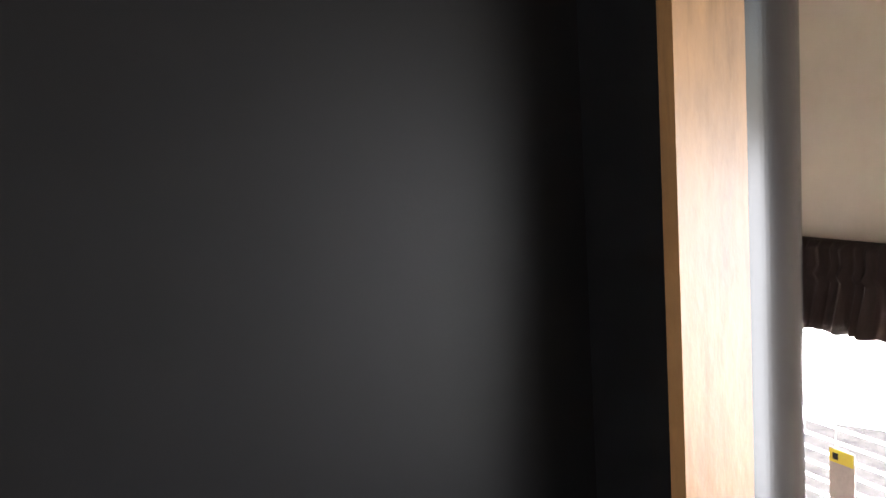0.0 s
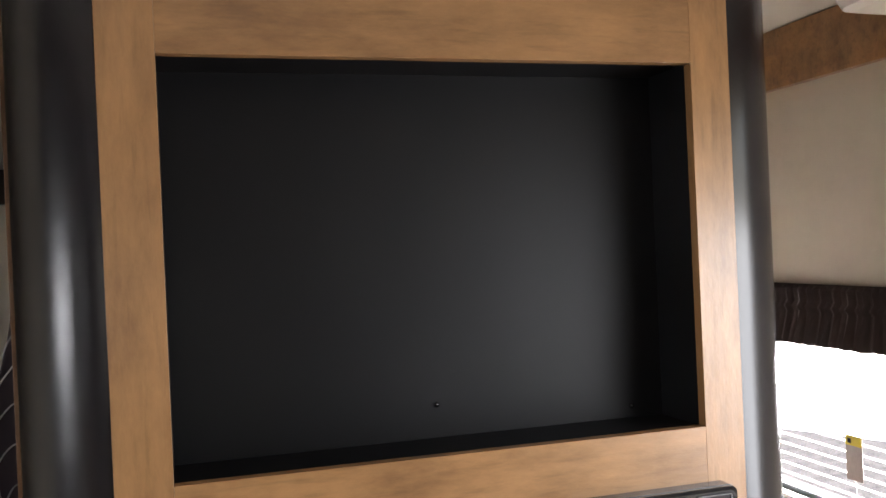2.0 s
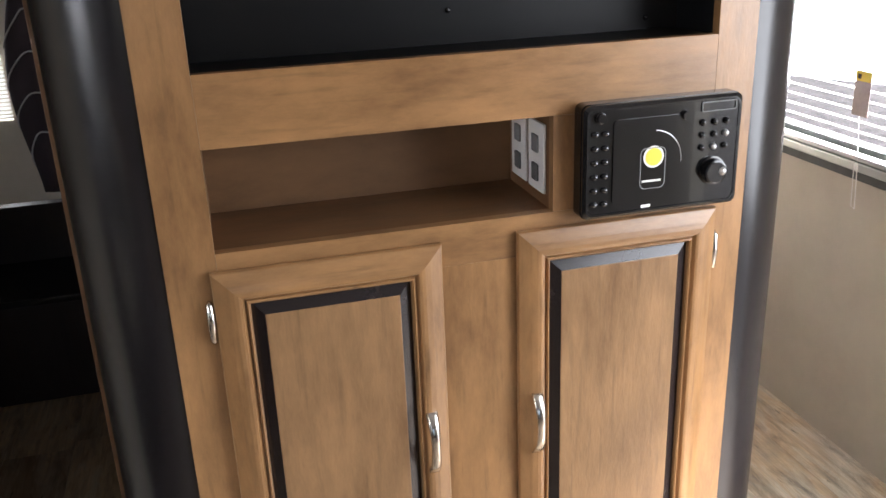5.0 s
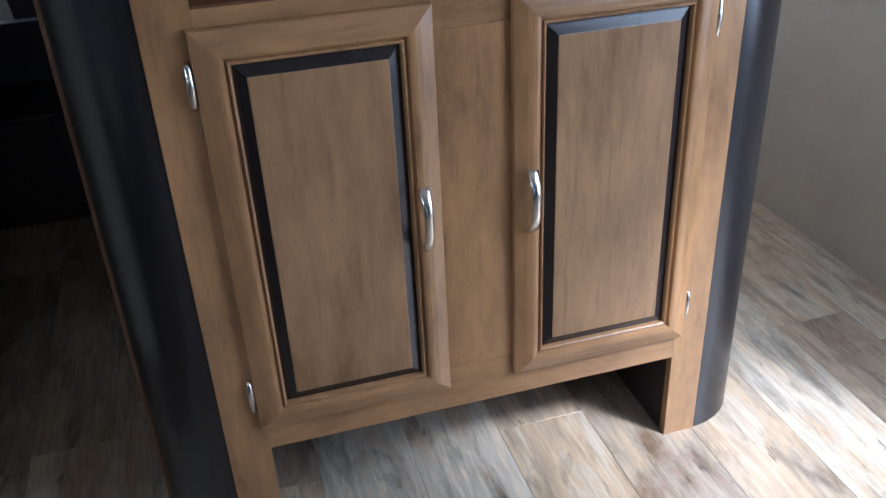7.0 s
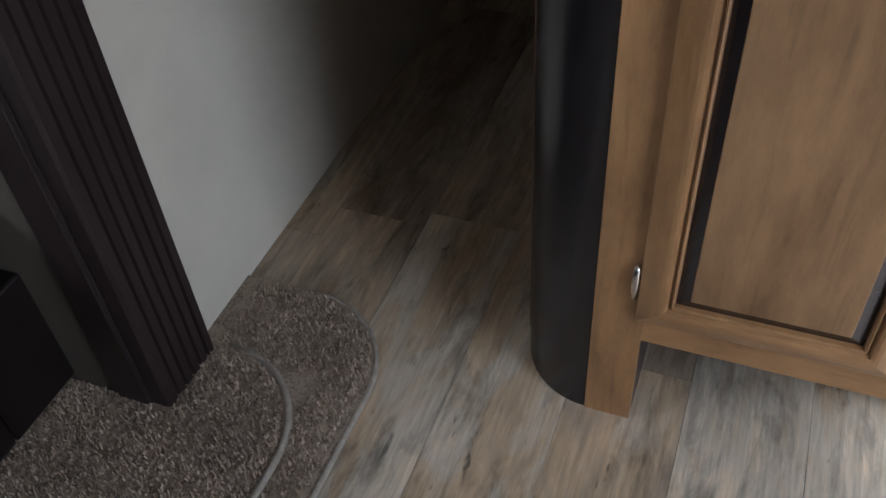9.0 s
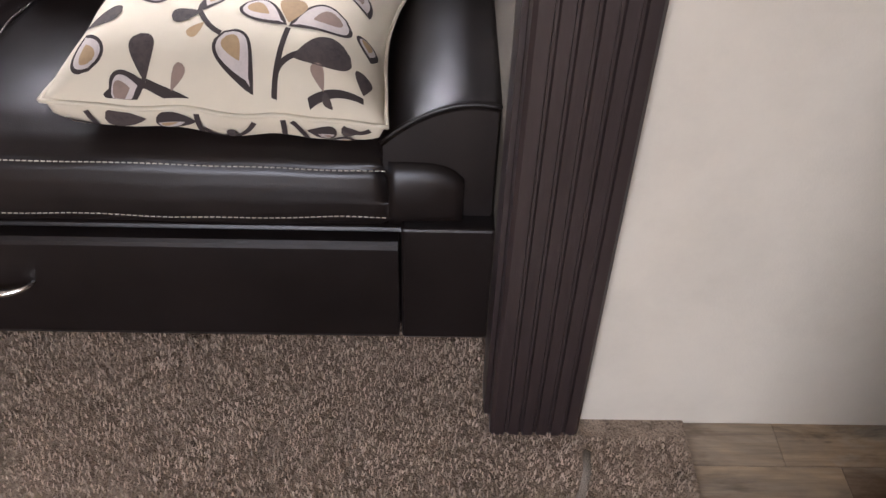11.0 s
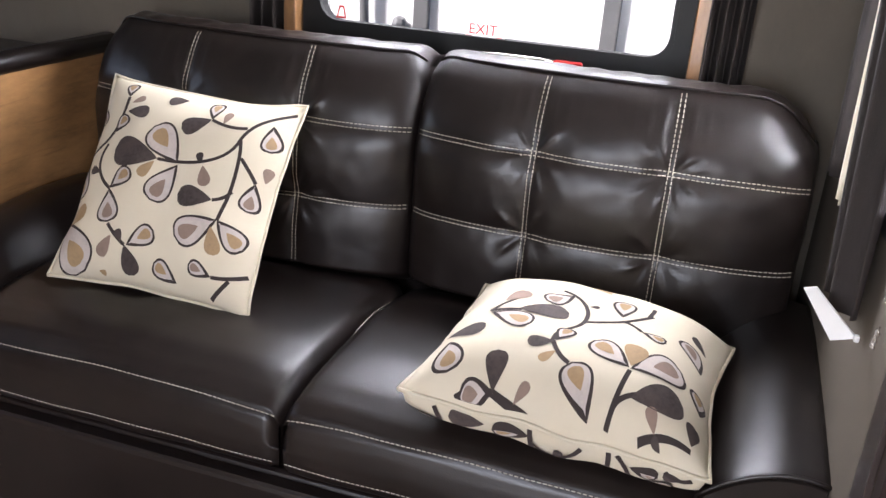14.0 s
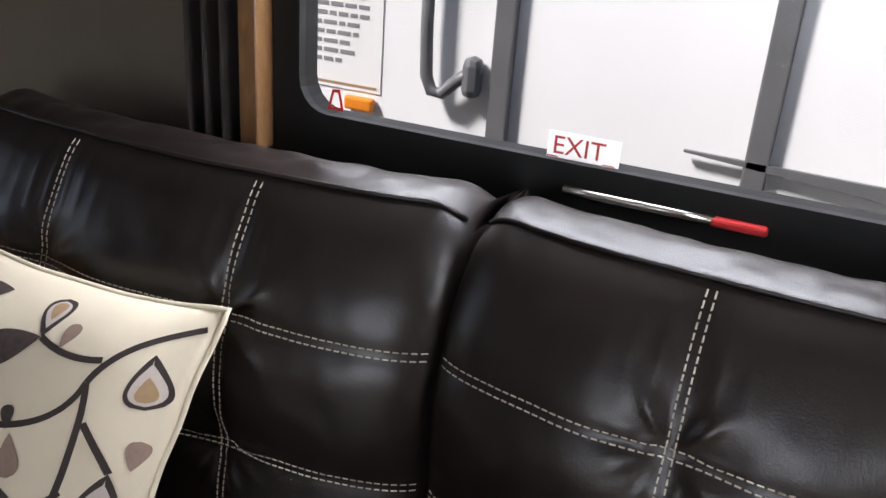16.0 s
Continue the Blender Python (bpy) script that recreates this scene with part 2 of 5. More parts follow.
def slat_plastic():
    """Thin white plastic that lets part of the daylight through."""
    m = bpy.data.materials.new("blind_slat_white")
    m.use_nodes = True
    n, l = m.node_tree.nodes, m.node_tree.links
    tr, mx = n.new("ShaderNodeBsdfTranslucent"), n.new("ShaderNodeMixShader")
    nz, rr = n.new("ShaderNodeTexNoise"), n.new("ShaderNodeMapRange")
    nz.inputs["Scale"].default_value = 40.0
    rr.inputs[3].default_value, rr.inputs[4].default_value = 0.35, 0.5
    l.new(nz.outputs[0], rr.inputs[0])
    l.new(rr.outputs[0], n["Principled BSDF"].inputs["Roughness"])
    n["Principled BSDF"].inputs["Base Color"].default_value = (0.8, 0.79, 0.76, 1)
    tr.inputs[0].default_value = (0.93, 0.92, 0.89, 1)
    mx.inputs[0].default_value = 0.8
    l.new(n["Principled BSDF"].outputs[0], mx.inputs[1])
    l.new(tr.outputs[0], mx.inputs[2])
    l.new(mx.outputs[0], n["Material Output"].inputs[0])
    return m


M["plank"] = plank_vinyl()
M["slat"] = slat_plastic()
glass = bpy.data.materials.new("window_glass")
glass.use_nodes = True
gb = glass.node_tree.nodes["Principled BSDF"]
gb.inputs["Transmission Weight"].default_value, gb.inputs["Roughness"].default_value, gb.inputs["IOR"].default_value = 1.0, 0.0, 1.05
M["glass"] = glass


# ---------- building helpers ----------
def thing(name, at, label, category, group="", kind=""):
    ob = new(name)
    ob.location = at
    ob.empty_display_size = 0.05
    return tagged(ob, label, category, group, kind)


def mesh_of(name, bm, material, smooth=False):
    bmesh.ops.recalc_face_normals(bm, faces=bm.faces[:])
    me = bpy.data.meshes.new(name)
    bm.to_mesh(me)
    bm.free()
    me.materials.append(M[material])
    if smooth:
        for p in me.polygons:
            p.use_smooth = True
    return me


def part(name, bm, material, parent, label="", smooth=False):
    """Links a bmesh given in world coordinates as one mesh under a thing or a part."""
    ob = new(name, mesh_of(name, bm, material, smooth))
    if parent is not None:
        root = parent
        while root.parent is not None:
            root = root.parent
        ob.parent = parent
        if parent is root:
            ob.matrix_parent_inverse = root.matrix_basis.inverted()
    return tagged(ob, label)


def single(name, bm, material, label, category, group="", kind="", smooth=False):
    ob = new(name, mesh_of(name, bm, material, smooth))
    return tagged(ob, label, category, group, kind)


def box(bm, x0, x1, y0, y1, z0, z1, bevel=0.0, seg=2):
    r = bmesh.ops.create_cube(bm, size=1.0)
    vs = r["verts"]
    for v in vs:
        v.co = Vector((x0 + (x1 - x0) * (v.co.x + 0.5), y0 + (y1 - y0) * (v.co.y + 0.5), z0 + (z1 - z0) * (v.co.z + 0.5)))
    if bevel:
        es = list({e for v in vs for e in v.link_edges})
        bmesh.ops.bevel(bm, geom=es, offset=bevel, segments=seg, affect="EDGES", profile=0.5)
    return bm


def boxed(*a, **k):
    return box(bmesh.new(), *a, **k)


def loft(bm, rings, closed=True, caps=False):
    """Faces between successive rings of points."""
    rows = [[bm.verts.new(p) for p in ring] for ring in rings]
    n = len(rows[0])
    for a, b in zip(rows, rows[1:]):
        for i in range(n if closed else n - 1):
            j = (i + 1) % n
            bm.faces.new((a[i], a[j], b[j], b[i]))
    if caps:
        bm.faces.new(rows[0])
        bm.faces.new(rows[-1])
    return bm


def tube(bm, points, radius, seg=8, caps=True):
    pts = [Vector(p) for p in points]
    rings = []
    for i, p in enumerate(pts):
        d = (pts[min(i + 1, len(pts) - 1)] - pts[max(i - 1, 0)]).normalized()
        a = d.orthogonal().normalized() if i == 0 else (side - d * side.dot(d)).normalized()
        side = a
        b = d.cross(a)
        r = radius(i / (len(pts) - 1)) if callable(radius) else radius
        rings.append([p + r * (math.cos(k * 2 * math.pi / seg) * a + math.sin(k * 2 * math.pi / seg) * b) for k in range(seg)])
    return loft(bm, rings, True, caps)


def prism(bm, outline, axis, lo, hi):
    """Extrudes a closed 2D outline along an axis: x takes (y, z), y takes (x, z), z takes (x, y)."""
    def at(p, h):
        return {"x": (h, p[0], p[1]), "y": (p[0], h, p[1]), "z": (p[0], p[1], h)}[axis]
    return loft(bm, [[at(p, lo) for p in outline], [at(p, hi) for p in outline]], True, True)


def rounded_rect(a0, a1, b0, b1, r, seg=5):
    out = []
    for cx, cy, s in ((a1 - r, b1 - r, 0), (a0 + r, b1 - r, 1), (a0 + r, b0 + r, 2), (a1 - r, b0 + r, 3)):
        for k in range(seg + 1):
            t = (s + k / seg) * math.pi / 2
            out.append((cx + r * math.cos(t), cy + r * math.sin(t)))
    return out


def frame_ring(bm, axis, lo, hi, outer, inner):
    """A flat frame between two outlines with equal counts, with thickness along an axis."""
    def at(p, h):
        return {"x": (h, p[0], p[1]), "y": (p[0], h, p[1]), "z": (p[0], p[1], h)}[axis]
    rings = [[at(p, lo) for p in outer], [at(p, hi) for p in outer], [at(p, hi) for p in inner], [at(p, lo) for p in inner], [at(p, lo) for p in outer]]
    return loft(bm, rings, True, False)


def wall_with_holes(name, axis, lo, hi, a0, a1, z0, z1, holes, material, label):
    """A wall with rectangular openings, built of butted blocks in one mesh."""
    bm = bmesh.new()
    xs = sorted({a0, a1, *[h[0] for h in holes], *[h[1] for h in holes]})
    for p, q in zip(xs, xs[1:]):
        cuts = sorted((h[2], h[3]) for h in holes if h[0] <= p and h[1] >= q)
        z = z0
        for c0, c1 in [*cuts, (z1, z1)]:
            if c0 > z:
                if axis == "x":
                    box(bm, lo, hi, p, q, z, c0)
                else:
                    box(bm, p, q, lo, hi, z, c0)
            z = max(z, c1)
    bmesh.ops.remove_doubles(bm, verts=bm.verts[:], dist=0.0005)
    return single(name, bm, material, label, "wall", kind="structure")


# ---------- the shell of the camper ----------
X_RIGHT, X_LEFT, X_SLIDE = 1.68, -0.817, -1.90
ROOF = 2.20
ground = single("ground", boxed(-150, 150, -150, 150, -1.02, -0.95), "ground", "grey gravel lot around the camper", "ground", kind="structure")
subfloor = single("floor", boxed(X_SLIDE, X_RIGHT, -4.2, 4.0, -0.08, -0.006), "seam", "dark subfloor under the vinyl planks", "floor", kind="structure")
single("ceiling", boxed(X_SLIDE, X_RIGHT, -4.2, 4.0, ROOF, ROOF + 0.06), "ceiling", "off-white textured ceiling panel", "ceiling", kind="structure")
wall_with_holes("wall_right", "x", X_RIGHT, X_RIGHT + 0.06, -4.2, 4.0, -0.08, ROOF,
                [(-1.52, -0.45, 0.02, 1.95), (0.425, 1.25, 0.862, 1.45)], "wall", "beige linen-textured side wall")
wall_with_holes("wall_left", "x", X_LEFT - 0.055, X_LEFT, -0.094, 2.0, -0.08, ROOF, [], "wall", "cream linen-textured passage wall")
wall_with_holes("wall_slide_back", "x", X_SLIDE - 0.05, X_SLIDE, -4.2, -0.20, -0.08, ROOF,
                [(-1.575, -0.595, 0.90, 1.62), (-3.4, -2.5, 1.02, 1.6)], "wall_slide", "taupe vinyl wall of the slide-out")
wall_with_holes("wall_slide_end", "y", -0.245, -0.195, X_SLIDE, X_LEFT - 0.002, -0.08, ROOF,
                [(-1.62, -1.03, 0.905, 1.62)], "wall_slide", "taupe vinyl end wall of the slide-out")
# The rear wall is never in view; its dark finish only damps bounced light.
wall_with_holes("wall_rear", "y", -4.26, -4.2, X_SLIDE, X_RIGHT, -0.08, ROOF, [(-1.0, 0.2, 1.1, 1.75)], "espresso", "unseen rear wall, made dark to cut bounced light")
wall_with_holes("wall_front", "y", 4.0, 4.06, X_SLIDE, X_RIGHT, -0.08, ROOF, [], "wall", "beige front wall of the bedroom")
wall_with_holes("wall_bath", "y", 1.30, 1.35, -0.10, X_RIGHT, -0.08, ROOF, [], "wall", "beige partition behind the entertainment centre")
single("trim_crown", boxed(X_RIGHT - 0.03, X_RIGHT - 0.001, -4.2, 1.30, ROOF - 0.17, ROOF - 0.002, bevel=0.004), "maple_h", "maple crown board below the ceiling", "trim", kind="structure")
single("trim_header", boxed(X_LEFT - 0.06, X_LEFT + 0.02, -4.2, -0.255, 1.92, ROOF - 0.002, bevel=0.004), "espresso", "dark header board above the slide-out", "trim", kind="structure")

# fluted casing at the edge of the slide-out
casing = bmesh.new()
prof = [(-0.246, X_LEFT + 0.002), (-0.246, X_LEFT + 0.034), (-0.240, X_LEFT + 0.040)]
for k in range(5):
    c = -0.218 + k * 0.0245
    prof += [(c - 0.004, X_LEFT + 0.040), (c - 0.002, X_LEFT + 0.034), (c + 0.002, X_LEFT + 0.034), (c + 0.004, X_LEFT + 0.040)]
prof += [(-0.100, X_LEFT + 0.040), (-0.094, X_LEFT + 0.034), (-0.094, X_LEFT + 0.002)]
loft(casing, [[(x, y, z) for y, x in prof] for z in (0.012, 1.918)], True, True)
single("trim_fluted_casing", casing, "espresso", "espresso fluted casing board at the slide-out", "trim", kind="structure")


single("trim_return", boxed(-0.885, X_LEFT - 0.003, -0.2545, -0.2455, 0.012, 1.918, bevel=0.001), "espresso", "espresso return board beside the fluted casing", "trim", kind="structure")

# ---------- windows ----------
def window(name, axis, plane, out, a0, a1, z0, z1, label, bar=0.045, radius=0.05, foot=0.0):
    """A black framed window in the plane axis = plane, with glass; out: the sign of the outward way."""
    win = new(name)
    win.location = (plane, (a0 + a1) / 2, z0) if axis == "x" else ((a0 + a1) / 2, plane, z0)
    tagged(win, label, "window", kind="structure")
    bm = bmesh.new()
    lo, hi = sorted((plane - out * 0.012, plane + out * 0.04))
    frame_ring(bm, axis, lo, hi, rounded_rect(a0, a1, z0, z1, 0.02), rounded_rect(a0 + bar, a1 - bar, z0 + foot + bar, z1 - bar, radius))
    part("window_frame", bm, "black_frame", win)
    bm = bmesh.new()
    frame_ring(bm, axis, *sorted((plane - out * 0.016, plane - out * 0.002)), rounded_rect(a0 + bar - 0.006, a1 - bar + 0.006, z0 + foot + bar - 0.006, z1 - bar + 0.006, radius + 0.006),
               rounded_rect(a0 + bar + 0.004, a1 - bar - 0.004, z0 + foot + bar + 0.004, z1 - bar - 0.004, radius))
    part("gasket", bm, "black_frame", win)
    bm = bmesh.new()
    g = plane + out * 0.005
    if axis == "x":
        box(bm, g - 0.002, g + 0.002, a0 + bar - 0.01, a1 - bar + 0.01, z0 + foot + bar - 0.01, z1 - bar + 0.01)
    else:
        box(bm, a0 + bar - 0.01, a1 - bar + 0.01, g - 0.002, g + 0.002, z0 + foot + bar - 0.01, z1 - bar + 0.01)
    p = part("pane", bm, "glass", win)
    p.visible_shadow = False
    return win


window("window_1", "x", X_SLIDE, -1, -1.575, -0.595, 0.90, 1.62, "black-framed emergency exit window behind the sofa", foot=0.05)
window("window_2", "y", -0.245, 1, -1.62, -1.03, 0.905, 1.62, "black-framed slide-out end window", bar=0.03, radius=0.04)
window("window_3", "x", X_RIGHT, 1, 0.425, 1.25, 0.862, 1.45, "bright black-framed side window with blinds", bar=0.03, radius=0.03)
window("window_4", "x", X_SLIDE, -1, -3.4, -2.5, 1.02, 1.6, "black-framed dinette window")

# ---------- entertainment centre ----------
FL, FR, TOP = -0.078, 0.912, ROOF - 0.003
cab = thing("entertainment_center", (0.42, 0.15, 0), "tall maple entertainment centre with an empty black television recess", "cabinet")
part("stile", boxed(FL, 0.0, 0, 0.02, 0, TOP, bevel=0.0004), "maple", cab)
part("stile", boxed(0.84, FR, 0, 0.02, 0, TOP, bevel=0.0004), "maple", cab)
part("rail", boxed(0.0002, 0.8398, 0, 0.02, 1.908, TOP, bevel=0.0004), "maple_h", cab)
part("rail", boxed(0.0002, 0.8398, 0, 0.02, 1.199, 1.308, bevel=0.0004), "maple_h", cab)
part("rail", boxed(0.0002, 0.8398, 0, 0.02, 0.965, 1.037, bevel=0.0004), "maple_h", cab)
part("rail", boxed(0.0002, 0.8398, 0, 0.02, 0.213, 0.31, bevel=0.0004), "maple_h", cab)
part("mullion", boxed(0.32, 0.52, 0.0005, 0.0195, 0.3105, 0.9645), "maple", cab)
part("mullion", boxed(0.551, 0.8395, 0.0005, 0.0195, 1.0375, 1.1985), "maple", cab)
# black television recess
D = 0.142
part("recess_back", boxed(-0.012, 0.852, D, D + 0.012, 1.296, 1.92), "black", cab, "matt black recess back")
part("recess_side", boxed(-0.012, -0.002, 0.021, D, 1.296, 1.92), "black", cab)
part("recess_side", boxed(0.842, 0.852, 0.021, D, 1.296, 1.92), "black", cab)
part("recess_floor", boxed(-0.002, 0.842, 0.021, D, 1.296, 1.305), "black", cab)
part("recess_top", boxed(-0.002, 0.842, 0.021, D, 1.911, 1.92), "black", cab)
for sx, sz in ((0.42, 1.36), (0.78, 1.325)):
    bm = bmesh.new()
    bmesh.ops.create_uvsphere(bm, u_segments=10, v_segments=6, radius=0.005, matrix=Matrix.Translation((sx, D - 0.001, sz)))
    part("screw", bm, "black_gloss", cab, "small dark screw head", smooth=True)
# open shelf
part("shelf_back", boxed(-0.012, 0.563, 0.215, 0.227, 1.02, 1.21), "maple_dim", cab)
part("shelf_side", boxed(-0.012, -0.001, 0.021, 0.215, 1.02, 1.21), "maple_dim", cab)
part("shelf_side", boxed(0.552, 0.563, 0.021, 0.215, 1.02, 1.21), "maple_dim", cab)
part("shelf_floor", boxed(-0.001, 0.552, 0.021, 0.215, 1.02, 1.036), "maple_dim", cab)
part("shelf_top", boxed(-0.001, 0.552, 0.021, 0.215, 1.2, 1.21), "maple_dim", cab)
for y0 in (0.032, 0.118):
    plate = part("outlet_plate", boxed(0.546, 0.5515, y0, y0 + 0.072, 1.058, 1.178, bevel=0.002), "white", cab, "white outlet plate")
    for k in range(2):
        part("socket", boxed(0.5435, 0.5465, y0 + 0.022, y0 + 0.05, 1.075 + k * 0.05, 1.105 + k * 0.05, bevel=0.003), "grey" if k else "rubber", plate)
# closed body behind the doors and sides
bm = bmesh.new()
box(bm, -0.20, -0.19, 0.13, 1.295, 0.0, TOP)
box(bm, 1.03, 1.04, 0.13, 1.295, 0.0, TOP)
box(bm, -0.185, 1.025, 0.9, 0.91, 0.0, TOP)
box(bm, -0.06, 0.90, 0.022, 0.895, 0.295, 0.307)
part("carcass", bm, "espresso", cab)
part("toe_side", boxed(0.84, 0.855, 0.021, 0.6, 0, 0.294), "espresso", cab)
part("toe_side", boxed(-0.015, 0.0, 0.021, 0.6, 0, 0.294), "espresso", cab)


def quarter(x0, x1, y0, y1):
    """The outline of a rounded corner column between a face edge and a side edge."""
    pts = [(x0 + (x1 - x0) * math.sin(t * math.pi / 2 / 44), y0 + (y1 - y0) * (1 - math.cos(t * math.pi / 2 / 44))) for t in range(45)]
    return pts


for x0, x1 in ((FL - 0.0008, -0.215), (FR + 0.0008, 1.058)):
    bm = bmesh.new()
    ring = quarter(x0, x1, 0.003, 0.150)
    inner = [(x0, 0.035)] + [(x1 * 0.9 + x0 * 0.1, 0.150)]
    loft(bm, [[(x, y, z) for x, y in ring + inner[::-1]] for z in (0.0, TOP)], True, True)
    part("corner_column", bm, "column", cab, "rounded dark vinyl corner column", smooth=False)


part("side_trim", boxed(-0.224, -0.189, 0.1505, 0.178, 0, TOP, bevel=0.002), "maple_dim", cab, "brown wood edge behind the corner column")
part("side_trim", boxed(1.030, 1.062, 0.1505, 0.178, 0, TOP, bevel=0.002), "maple_dim", cab)


def rect_ring(x0, x1, z0, z1, inset, y):
    return [(x0 + inset, y, z0 + inset), (x1 - inset, y, z0 + inset), (x1 - inset, y, z1 - inset), (x0 + inset, y, z1 - inset)]


def mitred(x0, x1, z0, z1, prof):
    """The four mitred pieces of a door frame: bottom, right, top and left, each closed at the back."""
    rings = [rect_ring(x0, x1, z0, z1, i, y) for i, y in prof]
    for k in range(4):
        j = (k + 1) % 4
        yield k, loft(bmesh.new(), [[r[k] for r in rings], [r[j] for r in rings]], True, True)


def cabinet_door(x0, x1, z0, z1, handle_x, hinge_x):
    door = part("door", boxed(x0 + 0.046, x1 - 0.046, -0.0105, -0.002, z0 + 0.046, z1 - 0.046), "door_panel", cab)
    prof = ((0, -0.002), (0, -0.009), (0.002, -0.0125), (0.008, -0.0150), (0.022, -0.0205), (0.032, -0.0232), (0.038, -0.0236), (0.0425, -0.0225), (0.044, -0.0195), (0.0457, -0.0165), (0.048, -0.0160), (0.048, -0.002))
    for k, bm in mitred(x0, x1, z0, z1, prof):
        part("door_rail" if k % 2 == 0 else "door_stile", bm, "maple_h" if k % 2 == 0 else "maple", door)
    part("bead", loft(bmesh.new(), [rect_ring(x0, x1, z0, z1, i, y) for i, y in ((0.0482, -0.010), (0.0490, -0.0185), (0.0515, -0.0205), (0.0540, -0.0185), (0.0553, -0.010))], True), "maple", door)
    part("glazed_bevel", loft(bmesh.new(), [rect_ring(x0, x1, z0, z1, i, y) for i, y in ((0.0555, -0.0108), (0.0575, -0.0112), (0.066, -0.0150), (0.0750, -0.0195))], True), "glaze", door, "dark glazed bevel")
    part("center_panel", loft(bmesh.new(), [rect_ring(x0, x1, z0, z1, i, y) for i, y in ((0.0752, -0.0108), (0.0752, -0.0198), (0.0765, -0.0203))], True, True), "door_panel", door)
    zc = 0.65
    bm = bmesh.new()
    rings = []
    for k in range(25):
        t = k / 24
        z = zc + 0.061 - 0.122 * t
        y = -0.0235 - 0.024 * (1 - abs(2 * t - 1) ** 2.6)
        w = 0.0092 + 0.0012 * math.cos(2 * math.pi * t)
        rings.append([(handle_x - w, y + 0.0015, z), (handle_x - w * 0.55, y - 0.001, z), (handle_x, y - 0.0018, z), (handle_x + w * 0.55, y - 0.001, z), (handle_x + w, y + 0.0015, z), (handle_x + w * 0.9, y + 0.0035, z), (handle_x - w * 0.9, y + 0.0035, z)])
    loft(bm, rings, True, True)
    part("handle", bm, "chrome", door, "curved flat satin nickel handle", smooth=True)
    for hz in (z0 + 0.075, z1 - 0.083):
        bm = bmesh.new()
        tube(bm, [(hinge_x, -0.002, hz - 0.036), (hinge_x, -0.007, hz - 0.03), (hinge_x, -0.008, hz), (hinge_x, -0.007, hz + 0.03), (hinge_x, -0.002, hz + 0.036)], lambda t: 0.003 + 0.004 * math.sin(math.pi * t), 8)
        part("hinge", bm, "chrome", door, "satin nickel hinge", smooth=True)
    return door


cabinet_door(-0.012, 0.354, 0.27, 1.010, 0.321, -0.0185)
cabinet_door(0.484, 0.853, 0.27, 1.012, 0.514, 0.8555)

# stereo
st = thing("wall_stereo", (0.742, 0, 1.023), "black wall-mounted disc player with yellow round sticker", "stereo")
bm = bmesh.new()
prism(bm, rounded_rect(0.600, 0.886, 1.022, 1.213, 0.012), "y", -0.026, -0.0006)
part("body", bm, "black_gloss", st)
bm = bmesh.new()
loft(bm, [[(x, y, z) for x, z in rounded_rect(0.600 + i, 0.886 - i, 1.022 + i, 1.213 - i, 0.012)] for i, y in ((0.001, -0.0262), (0.001, -0.033), (0.006, -0.0375), (0.009, -0.0375), (0.010, -0.036))], True, True)
faceplate = part("faceplate", bm, "black_gloss", st, smooth=False)
part("disc_door", prism(bmesh.new(), rounded_rect(0.652, 0.792, 1.046, 1.186, 0.008), "y", -0.0385, -0.0362), "black_gloss", faceplate)
bm = bmesh.new()
tube(bm, [(0.722 + 0.052 * math.cos(a), -0.0388, 1.112 + 0.052 * math.sin(a)) for a in [radians(-5 + 5 * k) for k in range(19)]], 0.0009, 5)
part("arc_line", bm, "alu", faceplate)
bm = bmesh.new()
frame_ring(bm, "y", -0.0394, -0.0386, rounded_rect(0.700, 0.746, 1.066, 1.136, 0.010), rounded_rect(0.7014, 0.7446, 1.0674, 1.1346, 0.009))
part("latch_outline", bm, "grey", faceplate)
bm = bmesh.new()
bmesh.ops.create_cone(bm, cap_ends=True, segments=28, radius1=0.0148, radius2=0.0148, depth=0.0006, matrix=Matrix.Translation((0.724, -0.0392, 1.120)) @ Matrix.Rotation(radians(90), 4, "X"))
sticker = part("sticker", bm, "yellow", faceplate, "round yellow sticker with a white rim")
bm = bmesh.new()
bmesh.ops.create_cone(bm, cap_ends=True, segments=28, radius1=0.0185, radius2=0.0185, depth=0.0006, matrix=Matrix.Translation((0.724, -0.0386, 1.120)) @ Matrix.Rotation(radians(90), 4, "X"))
part("sticker_rim", bm, "white", sticker)
part("caption", boxed(0.704, 0.738, -0.0396, -0.0389, 1.078, 1.0815), "white", faceplate)
part("maker_mark", boxed(0.705, 0.722, -0.0381, -0.0374, 1.034, 1.039), "white", faceplate)
for r in range(3):
    for c in range(3):
        bm = bmesh.new()
        bmesh.ops.create_uvsphere(bm, u_segments=12, v_segments=6, radius=0.0058, matrix=Matrix.Translation((0.812 + c * 0.0215, -0.0375, 1.168 - r * 0.021)))
        part("button", bm, "alu" if (r + c) % 4 == 3 else "black_gloss", faceplate, smooth=True)
for r in range(6):
    for c in range(2):
        bm = bmesh.new()
        bmesh.ops.create_uvsphere(bm, u_segments=12, v_segments=6, radius=0.0058, matrix=Matrix.Translation((0.620 + c * 0.018, -0.0375, 1.166 - r * 0.0235)) @ Matrix.Diagonal((1.25, 0.7, 0.8, 1)))
        part("button", bm, "black_gloss", faceplate, smooth=True)
